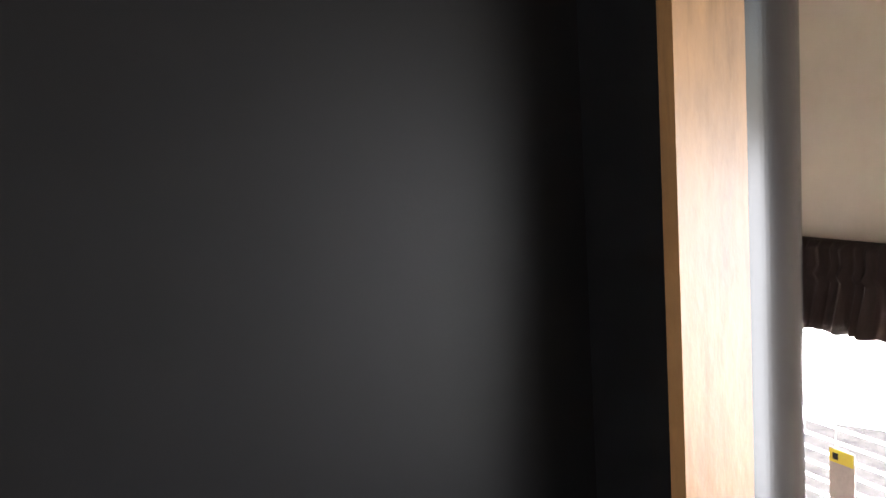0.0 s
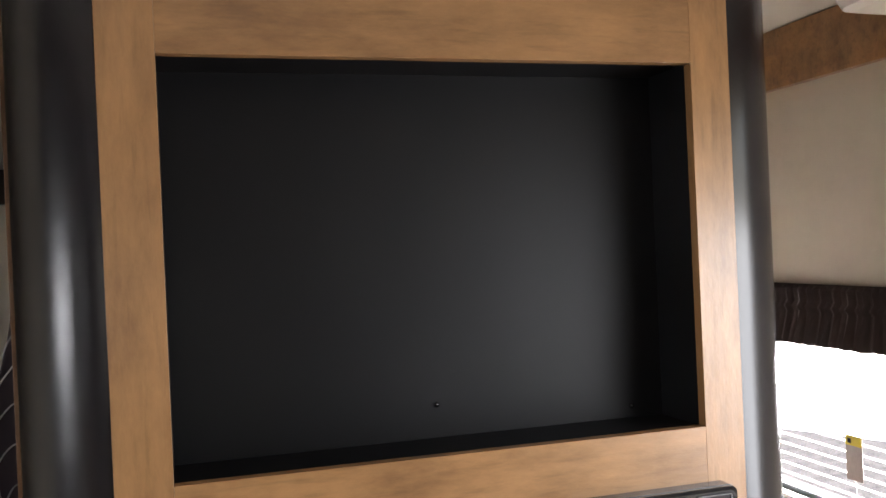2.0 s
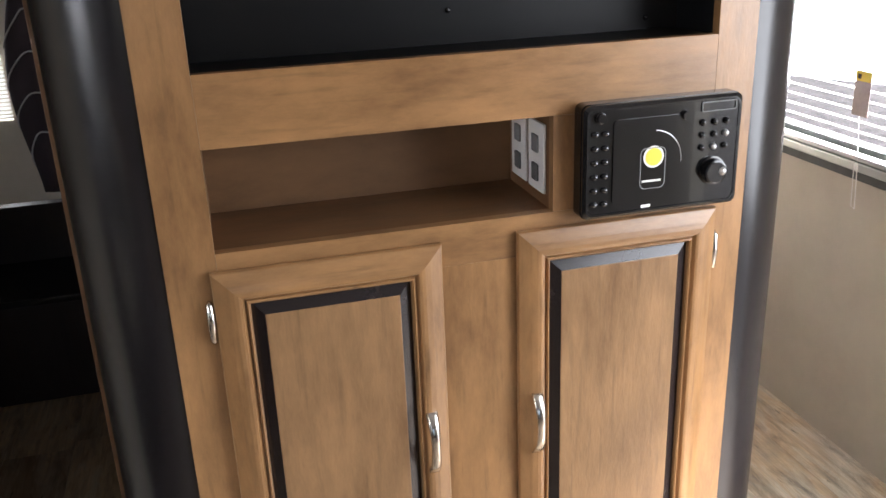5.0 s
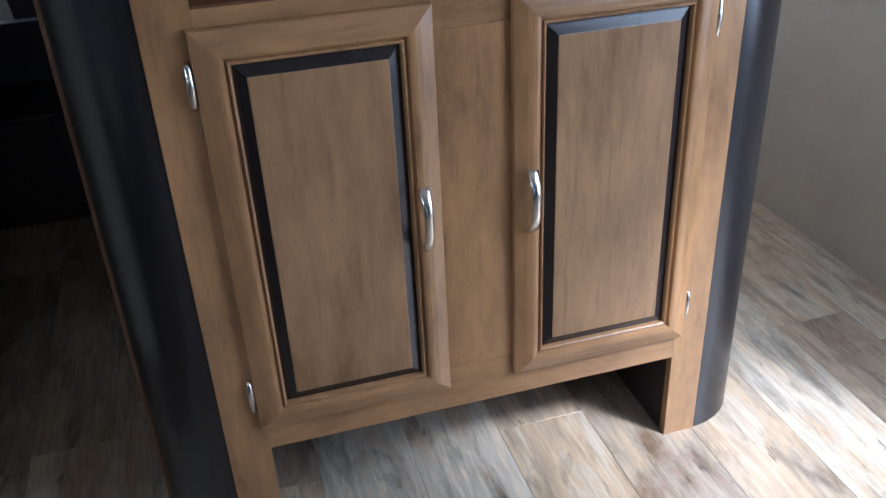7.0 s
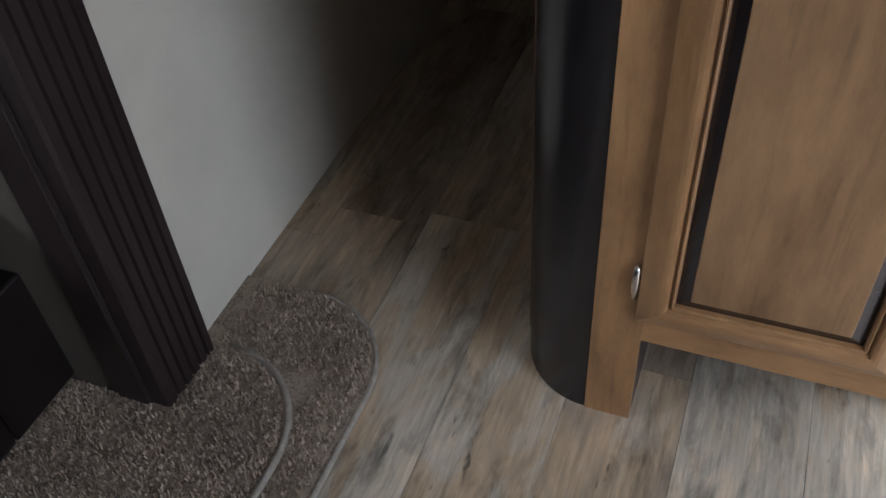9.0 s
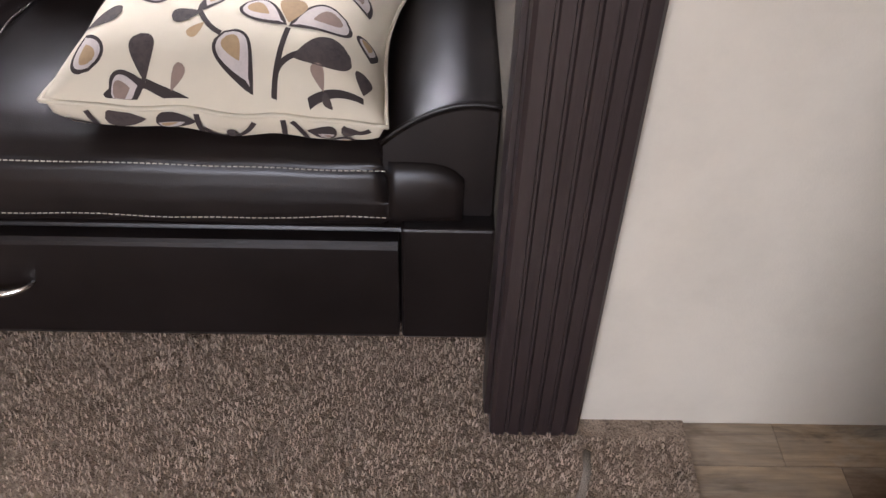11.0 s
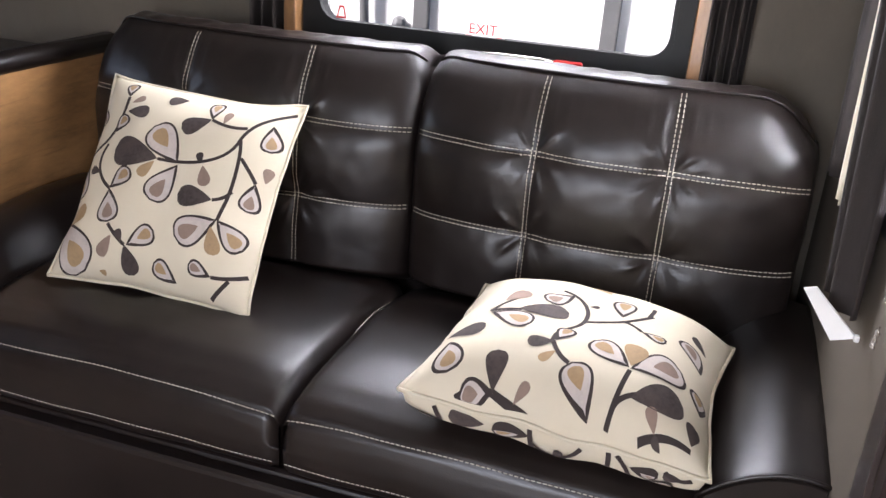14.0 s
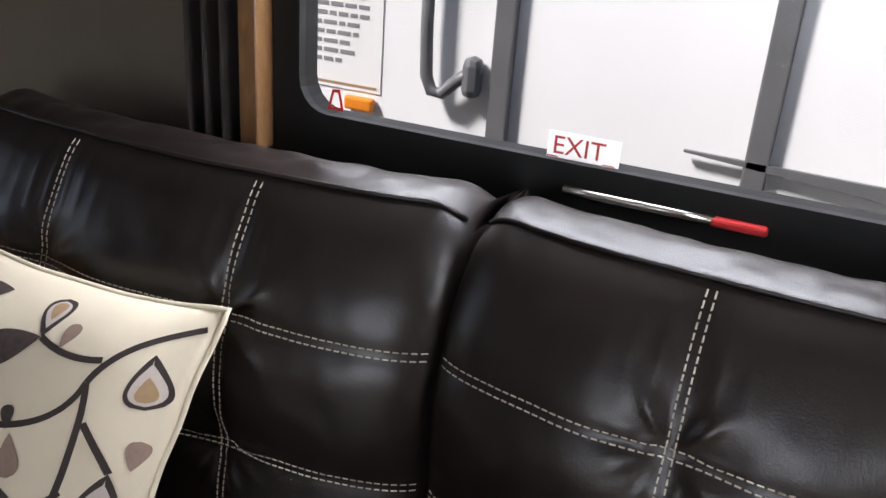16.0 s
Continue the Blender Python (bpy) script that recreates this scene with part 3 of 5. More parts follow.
for cx, cz, r, h in ((0.629, 1.192, 0.0085, 0.006), (0.834, 1.085, 0.0215, 0.014), (0.778, 1.184, 0.007, 0.005)):
    bm = bmesh.new()
    loft(bm, [[(cx + rr * math.cos(a), y, cz + rr * math.sin(a)) for a in [k * math.pi / 14 for k in range(28)]] for rr, y in
              ((r * 1.12, -0.0365), (r * 1.12, -0.039), (r, -0.0395), (r * 0.94, -0.038 - h), (r * 0.8, -0.039 - h))], True, True)
    part("knob", bm, "black_gloss", faceplate, smooth=False)
bm = bmesh.new()
bmesh.ops.create_uvsphere(bm, u_segments=12, v_segments=8, radius=0.0075, matrix=Matrix.Translation((0.845, -0.051, 1.086)))
part("knob_dimple", bm, "alu", faceplate, smooth=True)
bm = bmesh.new()
frame_ring(bm, "y", -0.0386, -0.0372, rounded_rect(0.808, 0.872, 1.186, 1.202, 0.003), rounded_rect(0.8095, 0.8705, 1.1875, 1.2005, 0.002))
part("display_frame", bm, "grey", faceplate)

st.location = (st.location.x - 0.013, st.location.y, st.location.z + 0.004)
# ---------- side window dressing beside the entertainment centre ----------
val = thing("valance", (1.60, 0.78, 1.335), "dark brown gathered fabric valance over the side window", "valance")
bm = bmesh.new()
rings = []
for k in range(101):
    t = k / 100
    y = 0.415 + 0.875 * t
    flare = -0.06 * max(0.0, 1 - t * 9)
    w = 0.006 * math.sin(k * 2.1) + 0.004 * math.sin(k * 0.9 + 1)
    d = 0.004 * math.sin(k * 1.7)
    rings.append([(1.678, y, 1.476), (1.635 + w * 0.5, y, 1.476 + d), (1.626 + w, y, 1.464), (1.630 + w, y, 1.434), (1.620 + 1.4 * w, y, 1.419), (1.628 + w, y + flare * 0.3, 1.405), (1.608 + 2 * w, y + flare, 1.322 + d), (1.622 + 2 * w, y + flare, 1.316), (1.678, y, 1.325)])
loft(bm, rings, True, True)
part("skirt", bm, "valance", val, smooth=True)
blind = thing("window_blind", (1.655, 0.85, 0.87), "white horizontal slat blind lowered over the side window", "blind")
for k in range(17):
    z = 0.885 + k * 0.0275
    bm = bmesh.new()
    loft(bm, [[(1.645 - 0.009 + 0.009 * s, y, z + 0.0035 * math.sin(s * math.pi / 2) - 0.002 * s) for s in (0, 0.5, 1, 1.5, 2)] +
              [(1.645 - 0.009 + 0.009 * s, y, z - 0.0008 + 0.0035 * math.sin(s * math.pi / 2) - 0.002 * s) for s in (2, 1.5, 1, 0.5, 0)] for y in (0.432, 1.24)], True, True)
    part("slat", bm, "slat", blind)
part("bottom_rail", boxed(1.632, 1.658, 0.432, 1.24, 0.866, 0.880, bevel=0.003), "alu", blind)
tag = thing("warning_tag", (1.628, 0.58, 0.99), "grey hanging warning tag with a yellow head", "tag")
part("card", boxed(1.6265, 1.6285, 0.545, 0.602, 0.985, 1.10), "print_grey", tag)
part("heading", boxed(1.6250, 1.6262, 0.547, 0.600, 1.074, 1.098), "yellow", tag)
part("heading_symbol", boxed(1.6240, 1.6248, 0.580, 0.592, 1.080, 1.092), "black", tag)
bm = bmesh.new()
tube(bm, [(1.63, 0.590, 1.34), (1.629, 0.589, 1.1), (1.63, 0.560, 0.86), (1.632, 0.552, 0.74), (1.632, 0.566, 0.745), (1.63, 0.572, 0.86)], 0.0012, 5)
single("blind_cord", bm, "white", "thin looped white blind cord", "cord")
ledge = thing("window_sill", (1.66, 0.85, 0.80), "pale grey metal window sill strip", "sill", kind="structure")
part("lip", boxed(1.640, 1.6795, 0.40, 1.29, 0.835, 0.860, bevel=0.004), "alu", ledge)
part("apron", boxed(1.664, 1.6797, 0.40, 1.29, 0.803, 0.8345, bevel=0.003), "rubber", ledge)
stat = thing("thermostat", (1.67, 0.385, 1.08), "off-white plastic thermostat on the wall", "thermostat")
part("base", boxed(1.668, 1.6795, 0.335, 0.437, 1.08, 1.188, bevel=0.004), "white", stat)
part("cover", boxed(1.658, 1.6675, 0.345, 0.427, 1.10, 1.18, bevel=0.003), "white", stat)
lightbox = thing("ceiling_speaker", (1.52, 0.22, ROOF), "rounded white plastic fixture under the ceiling", "ceiling fixture")
bm = bmesh.new()
loft(bm, [[(x, y, z) for x, y in rounded_rect(1.40 + i, 1.64 - i, 0.02 + i, 0.34 - i, 0.05)] for i, z in ((0, ROOF - 0.001), (0, ROOF - 0.08), (0.008, ROOF - 0.10), (0.03, ROOF - 0.108))], True, True)
part("housing", bm, "white", lightbox)

# ---------- sofa ----------
SY0, SY1 = -2.13, -0.243
sofa = thing("sofa", (-1.4, -1.18, 0), "dark brown leather sofa with contrast stitching", "sofa")


def shell(front, back, nu, nv):
    """A closed cushion: a front and a back sheet over u, v in 0..1 that share their rim."""
    bm = bmesh.new()
    f = [[bm.verts.new(front(i / nu, j / nv)) for j in range(nv + 1)] for i in range(nu + 1)]
    b = [[f[i][j] if i in (0, nu) or j in (0, nv) else bm.verts.new(back(i / nu, j / nv)) for j in range(nv + 1)] for i in range(nu + 1)]
    for g, flip in ((f, False), (b, True)):
        for i in range(nu):
            for j in range(nv):
                q = (g[i][j], g[i + 1][j], g[i + 1][j + 1], g[i][j + 1])
                bm.faces.new(q[::-1] if flip else q)
    return bm


def dome(u, p=0.22):
    return max(0.0, 4 * u * (1 - u)) ** p


def sew(bm, at, normal, t0, t1, length, gap=0.010, dash=0.0068, wide=0.0010, high=0.0008):
    """Dashes of thread along a curve on a surface; at and normal take t."""
    n = max(2, int(length / gap))
    for k in range(n):
        a = t0 + (t1 - t0) * (k + 0.15) / n
        b = t0 + (t1 - t0) * (k + 0.15 + dash / gap) / n
        p, q = Vector(at(a)), Vector(at(b))
        nn = Vector(normal(a)).normalized()
        d = (q - p)
        if d.length < 1e-5:
            continue
        s = d.cross(nn).normalized() * wide
        h = nn * high
        vs = [bm.verts.new(c) for c in (p - s, p + s, q + s, q - s, p - s * 0.6 + h, p + s * 0.6 + h, q + s * 0.6 + h, q - s * 0.6 + h)]
        for idx in ((4, 5, 6, 7), (0, 1, 5, 4), (1, 2, 6, 5), (2, 3, 7, 6), (3, 0, 4, 7)):
            bm.faces.new([vs[i] for i in idx])


RIM = 0.86
VS = (0.328, 0.612)


def back_cushion(y0, y1, cols, seed, corners):
    """A tufted back cushion between two y; cols: where its upright seams lie, as fractions; corners: how far its top corners drop."""
    z0, z1 = 0.42, 0.978
    w = y1 - y0
    tall = (z1 - z0) / RIM
    rnd = random.Random(seed)
    ph = [rnd.uniform(0, 6.28) for _ in range(20)]

    def pull(u, v):
        """How far the seams and the tufts at their crossings draw the leather in."""
        line = max([math.exp(-(abs(u - c) * w / 0.013) ** 1.3) for c in cols] + [math.exp(-(abs(v - r) * tall / 0.013) ** 1.3) for r in VS])
        wide = max([math.exp(-((u - c) * w / 0.05) ** 2) for c in cols] + [math.exp(-((v - r) * tall / 0.045) ** 2) for r in VS])
        tuft = max(math.exp(-((u - c) * w / 0.062) ** 2 - ((v - r) * tall / 0.055) ** 2) for c in cols for r in VS)
        return 0.0045 * line + 0.006 * wide + 0.013 * tuft

    def wrinkle(u, v):
        s = 0.0
        k = 0
        for c in cols:
            for r in VS:
                du, dv = (u - c) * w, (v - r) * tall
                rr, aa = math.hypot(du, dv), math.atan2(dv, du)
                fold = max(0.0, math.sin(5 * aa + ph[k])) ** 3 + 0.7 * max(0.0, math.sin(9 * aa + ph[k + 4])) ** 4
                s += 0.0052 * fold * math.exp(-((rr - 0.042) / 0.026) ** 2)
                k += 1
            du = (u - c) * w
            s += 0.0034 * max(0.0, math.sin(du * 210 + ph[8])) ** 2 * math.exp(-(du / 0.07) ** 2 - ((v - 0.77) / 0.055) ** 2)
        edge = math.exp(-(min(u, 1 - u) * w / 0.045) ** 2)
        s += 0.0026 * max(0.0, math.sin(v * 46 + ph[9] + 4 * u)) ** 3 * edge
        s += 0.0011 * noise.noise(Vector((u * w * 40, 3.0, ph[10]))) * math.exp(-((v - RIM) / 0.05) ** 2)
        s += 0.0055 * noise.noise(Vector((u * w * 7, v * 5, ph[11]))) + 0.0012 * noise.noise(Vector((u * w * 30, v * 17, ph[12])))
        return s

    def front(u, v):
        side = dome(u, 0.15)
        foot = min(1.0, v / 0.07) ** 0.5
        f = min(1.0, v / RIM)
        lean = -1.585 - 0.105 * max(0.0, (f - 0.62) / 0.38) ** 1.7
        roll = max(0.0, (v - (RIM - 0.06)) / 0.06) if v < RIM else 1.0
        puff = 0.030 + 0.022 * dome(u, 0.6) - pull(u, v) * (1 - 0.7 * roll) - 0.012 * roll ** 2 + wrinkle(u, v)
        x = lean - 0.10 + (0.10 + puff) * side * foot
        z = z0 + (z1 - z0) * f
        if v > RIM:
            s = (v - RIM) / (1 - RIM)
            x -= 0.105 * s
            z += 0.010 * math.sin(math.pi * s) - 0.05 * max(0.0, s - 0.8) ** 2 * 25 + 0.005 * noise.noise(Vector((u * w * 22, s * 3, ph[3]))) * math.sin(math.pi * s)
        yy = y0 + w * (0.5 + (u - 0.5) * (1 - 0.02 * (abs(2 * f - 1) ** 6)))
        for near, (drop, reach) in ((u, corners[0]), (1 - u, corners[1])):
            z -= drop * max(0.0, 1 - near * w / reach) ** 2.3 * f ** 8
        return Vector((x, yy, z))

    def back(u, v):
        p = front(u, v)
        return Vector((min(p.x - 0.02, -1.70 - 0.10 * dome(u, 0.25) * dome(v, 0.25)), p.y, min(p.z, z1 - 0.03)))

    cushion = part("back_cushion", shell(front, back, 150, 100), "leather", sofa, smooth=True)

    def nrm(u, v):
        e = 0.004
        a = front(min(1, u + e), v) - front(max(0, u - e), v)
        b = front(u, min(1, v + e)) - front(u, max(0, v - e))
        n = a.cross(b)
        return n if n.x > 0 else -n

    bm = bmesh.new()
    for off in (-0.0048, 0.0048):
        for c in cols:
            cc = c + off / w
            sew(bm, lambda t: front(cc, t) + nrm(cc, t).normalized() * 0.0008, lambda t: nrm(cc, t), 0.06, RIM - 0.01, 0.55)
        for r in VS:
            rr = r + off / (z1 - z0) * RIM
            sew(bm, lambda t: front(t, rr) + nrm(t, rr).normalized() * 0.0008, lambda t: nrm(t, rr), 0.014, 0.986, w)
    part("stitching", bm, "thread", cushion, "cream double stitching")["kind"] = "stuff"
    bm = bmesh.new()
    tube(bm, [front(t, RIM) + Vector((0.001, 0, 0.002)) for t in [0.012 + 0.976 * k / 90 for k in range(91)]], 0.0032, 6)
    part("piping", bm, "leather", cushion, smooth=True)
    return cushion


back_cushion(-1.157, -0.292, (1 / 3, 2 / 3), 3, ((0.03, 0.06), (0.10, 0.15)))
back_cushion(-2.022, -1.150, (1 / 3, 0.685), 8, ((0.06, 0.08), (0.035, 0.06)))


def seat_cushion(y0, y1, seed):
    w = y1 - y0
    zb = 0.285
    rnd = random.Random(seed)
    ph = rnd.uniform(0, 6)
    # profile from the back over the top and down the front
    prof = [(-1.62, 0.425), (-1.50, 0.448), (-1.35, 0.458), (-1.20, 0.455), (-1.10, 0.444), (-1.045, 0.427), (-1.018, 0.408), (-1.006, 0.392), (-1.001, 0.37), (-0.999, 0.34), (-1.000, 0.31), (-1.004, 0.292), (-1.012, 0.284)]
    # refine
    pts = []
    for a, b in zip(prof, prof[1:]):
        for k in range(4):
            pts.append((a[0] + (b[0] - a[0]) * k / 4, a[1] + (b[1] - a[1]) * k / 4))
    pts.append(prof[-1])
    n = len(pts) - 1

    def top(u, j):
        x, z = pts[j]
        e = dome(u, 0.13)
        fall = (1 - e)
        s = j / n
        bulge = 0.006 * noise.noise(Vector((u * 5, s * 6, ph))) + (0.012 if seed == 2 else 0.010 * (1 - u) ** 2) * (s < 0.75) * dome(u, 0.3)
        skew = 0.026 * (1 - u if seed == 1 else u) * max(0.0, min(1.0, (-1.03 - x) / 0.5))
        return Vector((x - 0.02 * fall * (s > 0.5), y0 + w * u + skew, max(zb, z - 0.030 * fall * (1 if s < 0.75 else 0.3) + bulge)))

    bm = bmesh.new()
    nu = 48
    grid = [[bm.verts.new(top(i / nu, j)) for j in range(n + 1)] for i in range(nu + 1)]
    for i in range(nu):
        for j in range(n):
            bm.faces.new((grid[i][j], grid[i + 1][j], grid[i + 1][j + 1], grid[i][j + 1]))
    for row in (grid[0], grid[-1]):
        low = [bm.verts.new((v.co.x, v.co.y, zb - 0.002)) for v in row]
        for a, b, c, d in zip(row, row[1:], low[1:], low):
            bm.faces.new((a, b, c, d))
    cushion = part("seat_cushion", bm, "leather", sofa, smooth=True)
    bm = bmesh.new()
    for jj, lift in ((7 * 4 - 2, 0.001), (10 * 4 + 1, 0.001)):
        sew(bm, lambda t: top(t, jj) + Vector((0.0012, 0, lift)), lambda t: (1, 0, 0.5), 0.01, 0.99, w)
    if seed == 1:
        sew(bm, lambda t: Vector((-1.56 + 0.54 * t, y0 + 0.012 + 0.026 * (1 - t), top(0.016, min(n, int(t * 27))).z + 0.002)), lambda t: (0, 0, 1), 0.0, 0.98, 0.54)
    part("stitching", bm, "thread", cushion, "cream seam stitching")["kind"] = "stuff"
    return cushion


seat_cushion(-1.178, -0.420, 1)
seat_cushion(-1.955, -1.186, 2)

# base with its pull-out drawer front
part("base", boxed(-1.80, -1.015, SY0 + 0.02, SY1 - 0.02, 0.03, 0.275, bevel=0.01), "leather", sofa)
bm = bmesh.new()
prof = [(-1.012, 0.03), (-0.986, 0.03), (-0.982, 0.04), (-0.981, 0.2), (-0.9815, 0.252), (-0.9835, 0.260), (-0.9885, 0.2655), (-1.012, 0.267)]
loft(bm, [[(x, y, z) for x, z in prof] for y in (-1.955, -1.5, -1.0, -0.408)], True, True)
drawer = part("drawer_front", bm, "leather", sofa, "leather covered pull-out drawer front")
bm = bmesh.new()
tube(bm, [(-0.982, -1.166 + 0.118 * t, 0.165) if t in (0, 1) else (-0.982 + 0.026 * math.sin(math.pi * t) ** 0.5, -1.166 + 0.118 * t, 0.165 - 0.006 * math.sin(math.pi * t)) for t in [k / 12 for k in range(13)]],
     lambda t: 0.0035 + 0.004 * math.sin(math.pi * t), 8)
part("drawer_handle", bm, "chrome", drawer, "curved chrome drawer handle", smooth=True)


def arm(y0, y1):
    inner = y0 if y0 > -1 else y1
    outer = y1 if y0 > -1 else y0
    sgn = 1 if outer > inner else -1
    wd = abs(outer - inner)
    out = []
    for k in range(17):
        t = k / 16
        y = inner + sgn * wd * t
        z = 0.425 + 0.095 * math.sin(math.pi * min(1, 0.06 + 0.94 * t) * 0.62) ** 0.8
        out.append((y, z))
    out += [(outer, 0.30), (outer, 0.29), (inner, 0.29)]
    bm = bmesh.new()
    rings = []
    for x, s in ((-1.66, 0.97), (-1.5, 1.0), (-1.3, 1.0), (-1.14, 0.995), (-1.06, 0.985), (-1.034, 0.97), (-1.026, 0.945)):
        cy, cz = (inner + outer) / 2, 0.40
        rings.append([(x, cy + (y - cy) * s, cz + (z - cz) * s * (1 + 0.30 * min(1.0, max(0.0, (-1.03 - x) / 0.4))) if z > 0.44 else cz + (z - cz) * s) for y, z in out])
    loft(bm, rings, True, False)
    a = part("armrest", bm, "leather", sofa, "rounded padded leather armrest", smooth=True)
    cy, cz = (inner + outer) / 2, 0.40
    panel = bmesh.new()
    loft(panel, [[(x, cy + (y - cy) * q, cz + (z - cz) * q) for y, z in out] for x, q in ((-1.05, 0.93), (-1.0255, 0.94), (-1.0225, 0.925))], True, True)
    part("arm_panel", panel, "leather", a, "flat leather front panel of the armrest")
    bm = bmesh.new()
    tube(bm, [(-1.030, (inner + outer) / 2 + (y - (inner + outer) / 2) * 0.975, 0.40 + (z - 0.40) * 0.975) for y, z in out[:17]], 0.004, 6)
    part("piping", bm, "leather", a, smooth=True)
    lo, hi = sorted((inner + sgn * 0.035, outer))
    part("arm_front", boxed(-1.40, -0.984, lo + 0.002, hi, 0.028, 0.298, bevel=0.006), "leather", sofa)
    return a


for lo, hi in ((-0.424, -0.300), (-2.075, -1.951)):
    bm = bmesh.new()
    rings = []
    for k in range(9):
        t = k / 8
        y = lo + (hi - lo) * t
        far = t if lo > -1 else 1 - t
        sh = 1 - 0.28 * far ** 5
        rings.append([(-1.03, y, 0.286), (-1.03, y, 0.30 + 0.112 * sh), (-1.018, y, 0.30 + 0.108 * sh), (-1.006, y, 0.30 + 0.092 * sh), (-1.001 - 0.01 * far ** 3, y, 0.37 * sh + 0.3 * (1 - sh)), (-1.001 - 0.01 * far ** 3, y, 0.31), (-1.010, y, 0.286)])
    loft(bm, rings, True, True)
    part("cushion_wing", bm, "leather", sofa, smooth=True)
arm(-0.440, SY1)
arm(SY0, -1.945)
for fx in (-1.05, -1.7):
    for fy in (SY0 + 0.08, SY1 - 0.09):
        part("foot", boxed(fx - 0.03, fx + 0.03, fy - 0.04, fy + 0.04, 0.012, 0.03), "espresso", sofa)
part("back_frame", boxed(-1.86, -1.70, SY0 + 0.10, SY1 - 0.12, 0.28, 0.895, bevel=0.03), "leather", sofa)


# ---------- printed pillows ----------
LEAF_OPEN_A = [(-0.67, 0.76, 108, 0.19), (-0.98, 0.64, -65, 0.22), (-0.67, 0.37, 63, 0.21), (0.09, 0.19, 138, 0.47), (0.10, 0.17, -112, 0.42), (-0.97, 0.11, -87, 0.39), (-0.52, -0.17, 50, 0.27), (-0.52, -0.17, -72, 0.34), (-0.17, -0.67, 38, 0.30), (-0.98, -0.50, -49, 0.58), (0.64, -0.26, -147, 0.43), (0.64, -0.26, -37, 0.33), (0.34, -0.89, 152, 0.26), (0.67, -0.76, 166, 0.22), (0.83, 0.73, -76, 0.27), (0.27, 0.68, 100, 0.22), (0.86, 0.16, -92, 0.27)]
LEAF_DARK_A = [(-0.60, 0.60, 9, 0.23), (0.27, 0.68, -151, 0.30), (-0.12, 0.19, 178, 0.48), (0.32, 0.22, 113, 0.12), (-0.70, -0.03, 171, 0.14), (0.54, -0.09, -177, 0.34), (-0.19, -0.67, -65, 0.27), (-0.23, -0.65, 123, 0.13), (-0.06, 0.86, -162, 0.19)]
LEAF_PLAIN_A = [(-0.60, 0.70, 41, 0.14), (-0.14, 0.16, -122, 0.20), (0.35, 0.21, -66, 0.21), (-0.98, -0.54, 34, 0.30), (-0.35, -0.60, -115, 0.22), (0.60, -0.33, -74, 0.25), (0.40, 0.65, 84, 0.14), (-0.44, -0.92, -11, 0.08), (0.93, 0.19, 90, 0.14)]
VINES_A = [((-0.97, 0.11), (-0.75, 0.24), (-0.57, 0.39), (-0.67, 0.76)), ((-0.71, 0.25), (-0.81, 0.08), (-0.69, -0.10), (-0.52, -0.17)), ((-0.41, -0.50), (-0.32, -0.60), (-0.19, -0.67)), ((-0.12, 0.19), (0.32, 0.19), (0.58, 0.30), (0.61, 0.53)), ((0.61, 0.53), (0.66, 0.71), (0.81, 0.83), (0.96, 0.89)), ((0.27, 0.68), (0.47, 0.60), (0.63, 0.65)), ((0.61, 0.53), (0.70, 0.30), (0.69, 0.08), (0.64, -0.26)), ((0.54, -0.09), (0.64, -0.06), (0.69, 0.03)), ((0.68, 0.35), (0.81, 0.23), (0.86, 0.16)), ((0.67, -0.76), (0.83, -0.74), (0.97, -0.65)), ((0.83, -0.74), (0.75, -0.86), (0.67, -0.95)), ((-0.97, 0.11), (-0.97, -0.25), (-0.98, -0.51))]
LEAF_OPEN_B = [(-0.83, -0.61, -70, 0.3), (-0.39, -0.94, -170, 0.22), (0.23, -0.96, 124, 0.33), (0.41, -0.58, 145, 0.34), (0.42, -0.59, 39, 0.43), (-0.11, -0.51, 72, 0.21), (-0.65, -0.27, -15, 0.34), (-0.14, 0.28, -131, 0.28), (0.42, -0.05, -14, 0.19), (0.25, 0.13, 94, 0.27), (0.88, -0.09, 118, 0.3), (0.91, -0.56, 99, 0.2), (-0.5, 0.6, 70, 0.3), (0.2, 0.75, 20, 0.28)]
LEAF_DARK_B = [(-0.9, -0.49, -2, 0.28), (-0.39, -0.94, 104, 0.24), (0.46, -0.8, 22, 0.36), (-0.11, -0.52, -166, 0.19), (-0.47, -0.19, 23, 0.38), (-0.01, 0.17, 19, 0.08), (0.89, 0.25, 157, 0.14), (0.69, -0.98, 145, 0.07), (0.87, -0.88, 89, 0.16)]
LEAF_PLAIN_B = [(-0.24, -0.97, 58, 0.12), (0.42, -0.56, 88, 0.29), (0.64, -0.93, 113, 0.13), (-0.08, -0.62, -132, 0.13), (-0.61, -0.07, 63, 0.27), (0.1, 0.5, 120, 0.2), (0.6, 0.6, 60, 0.22)]
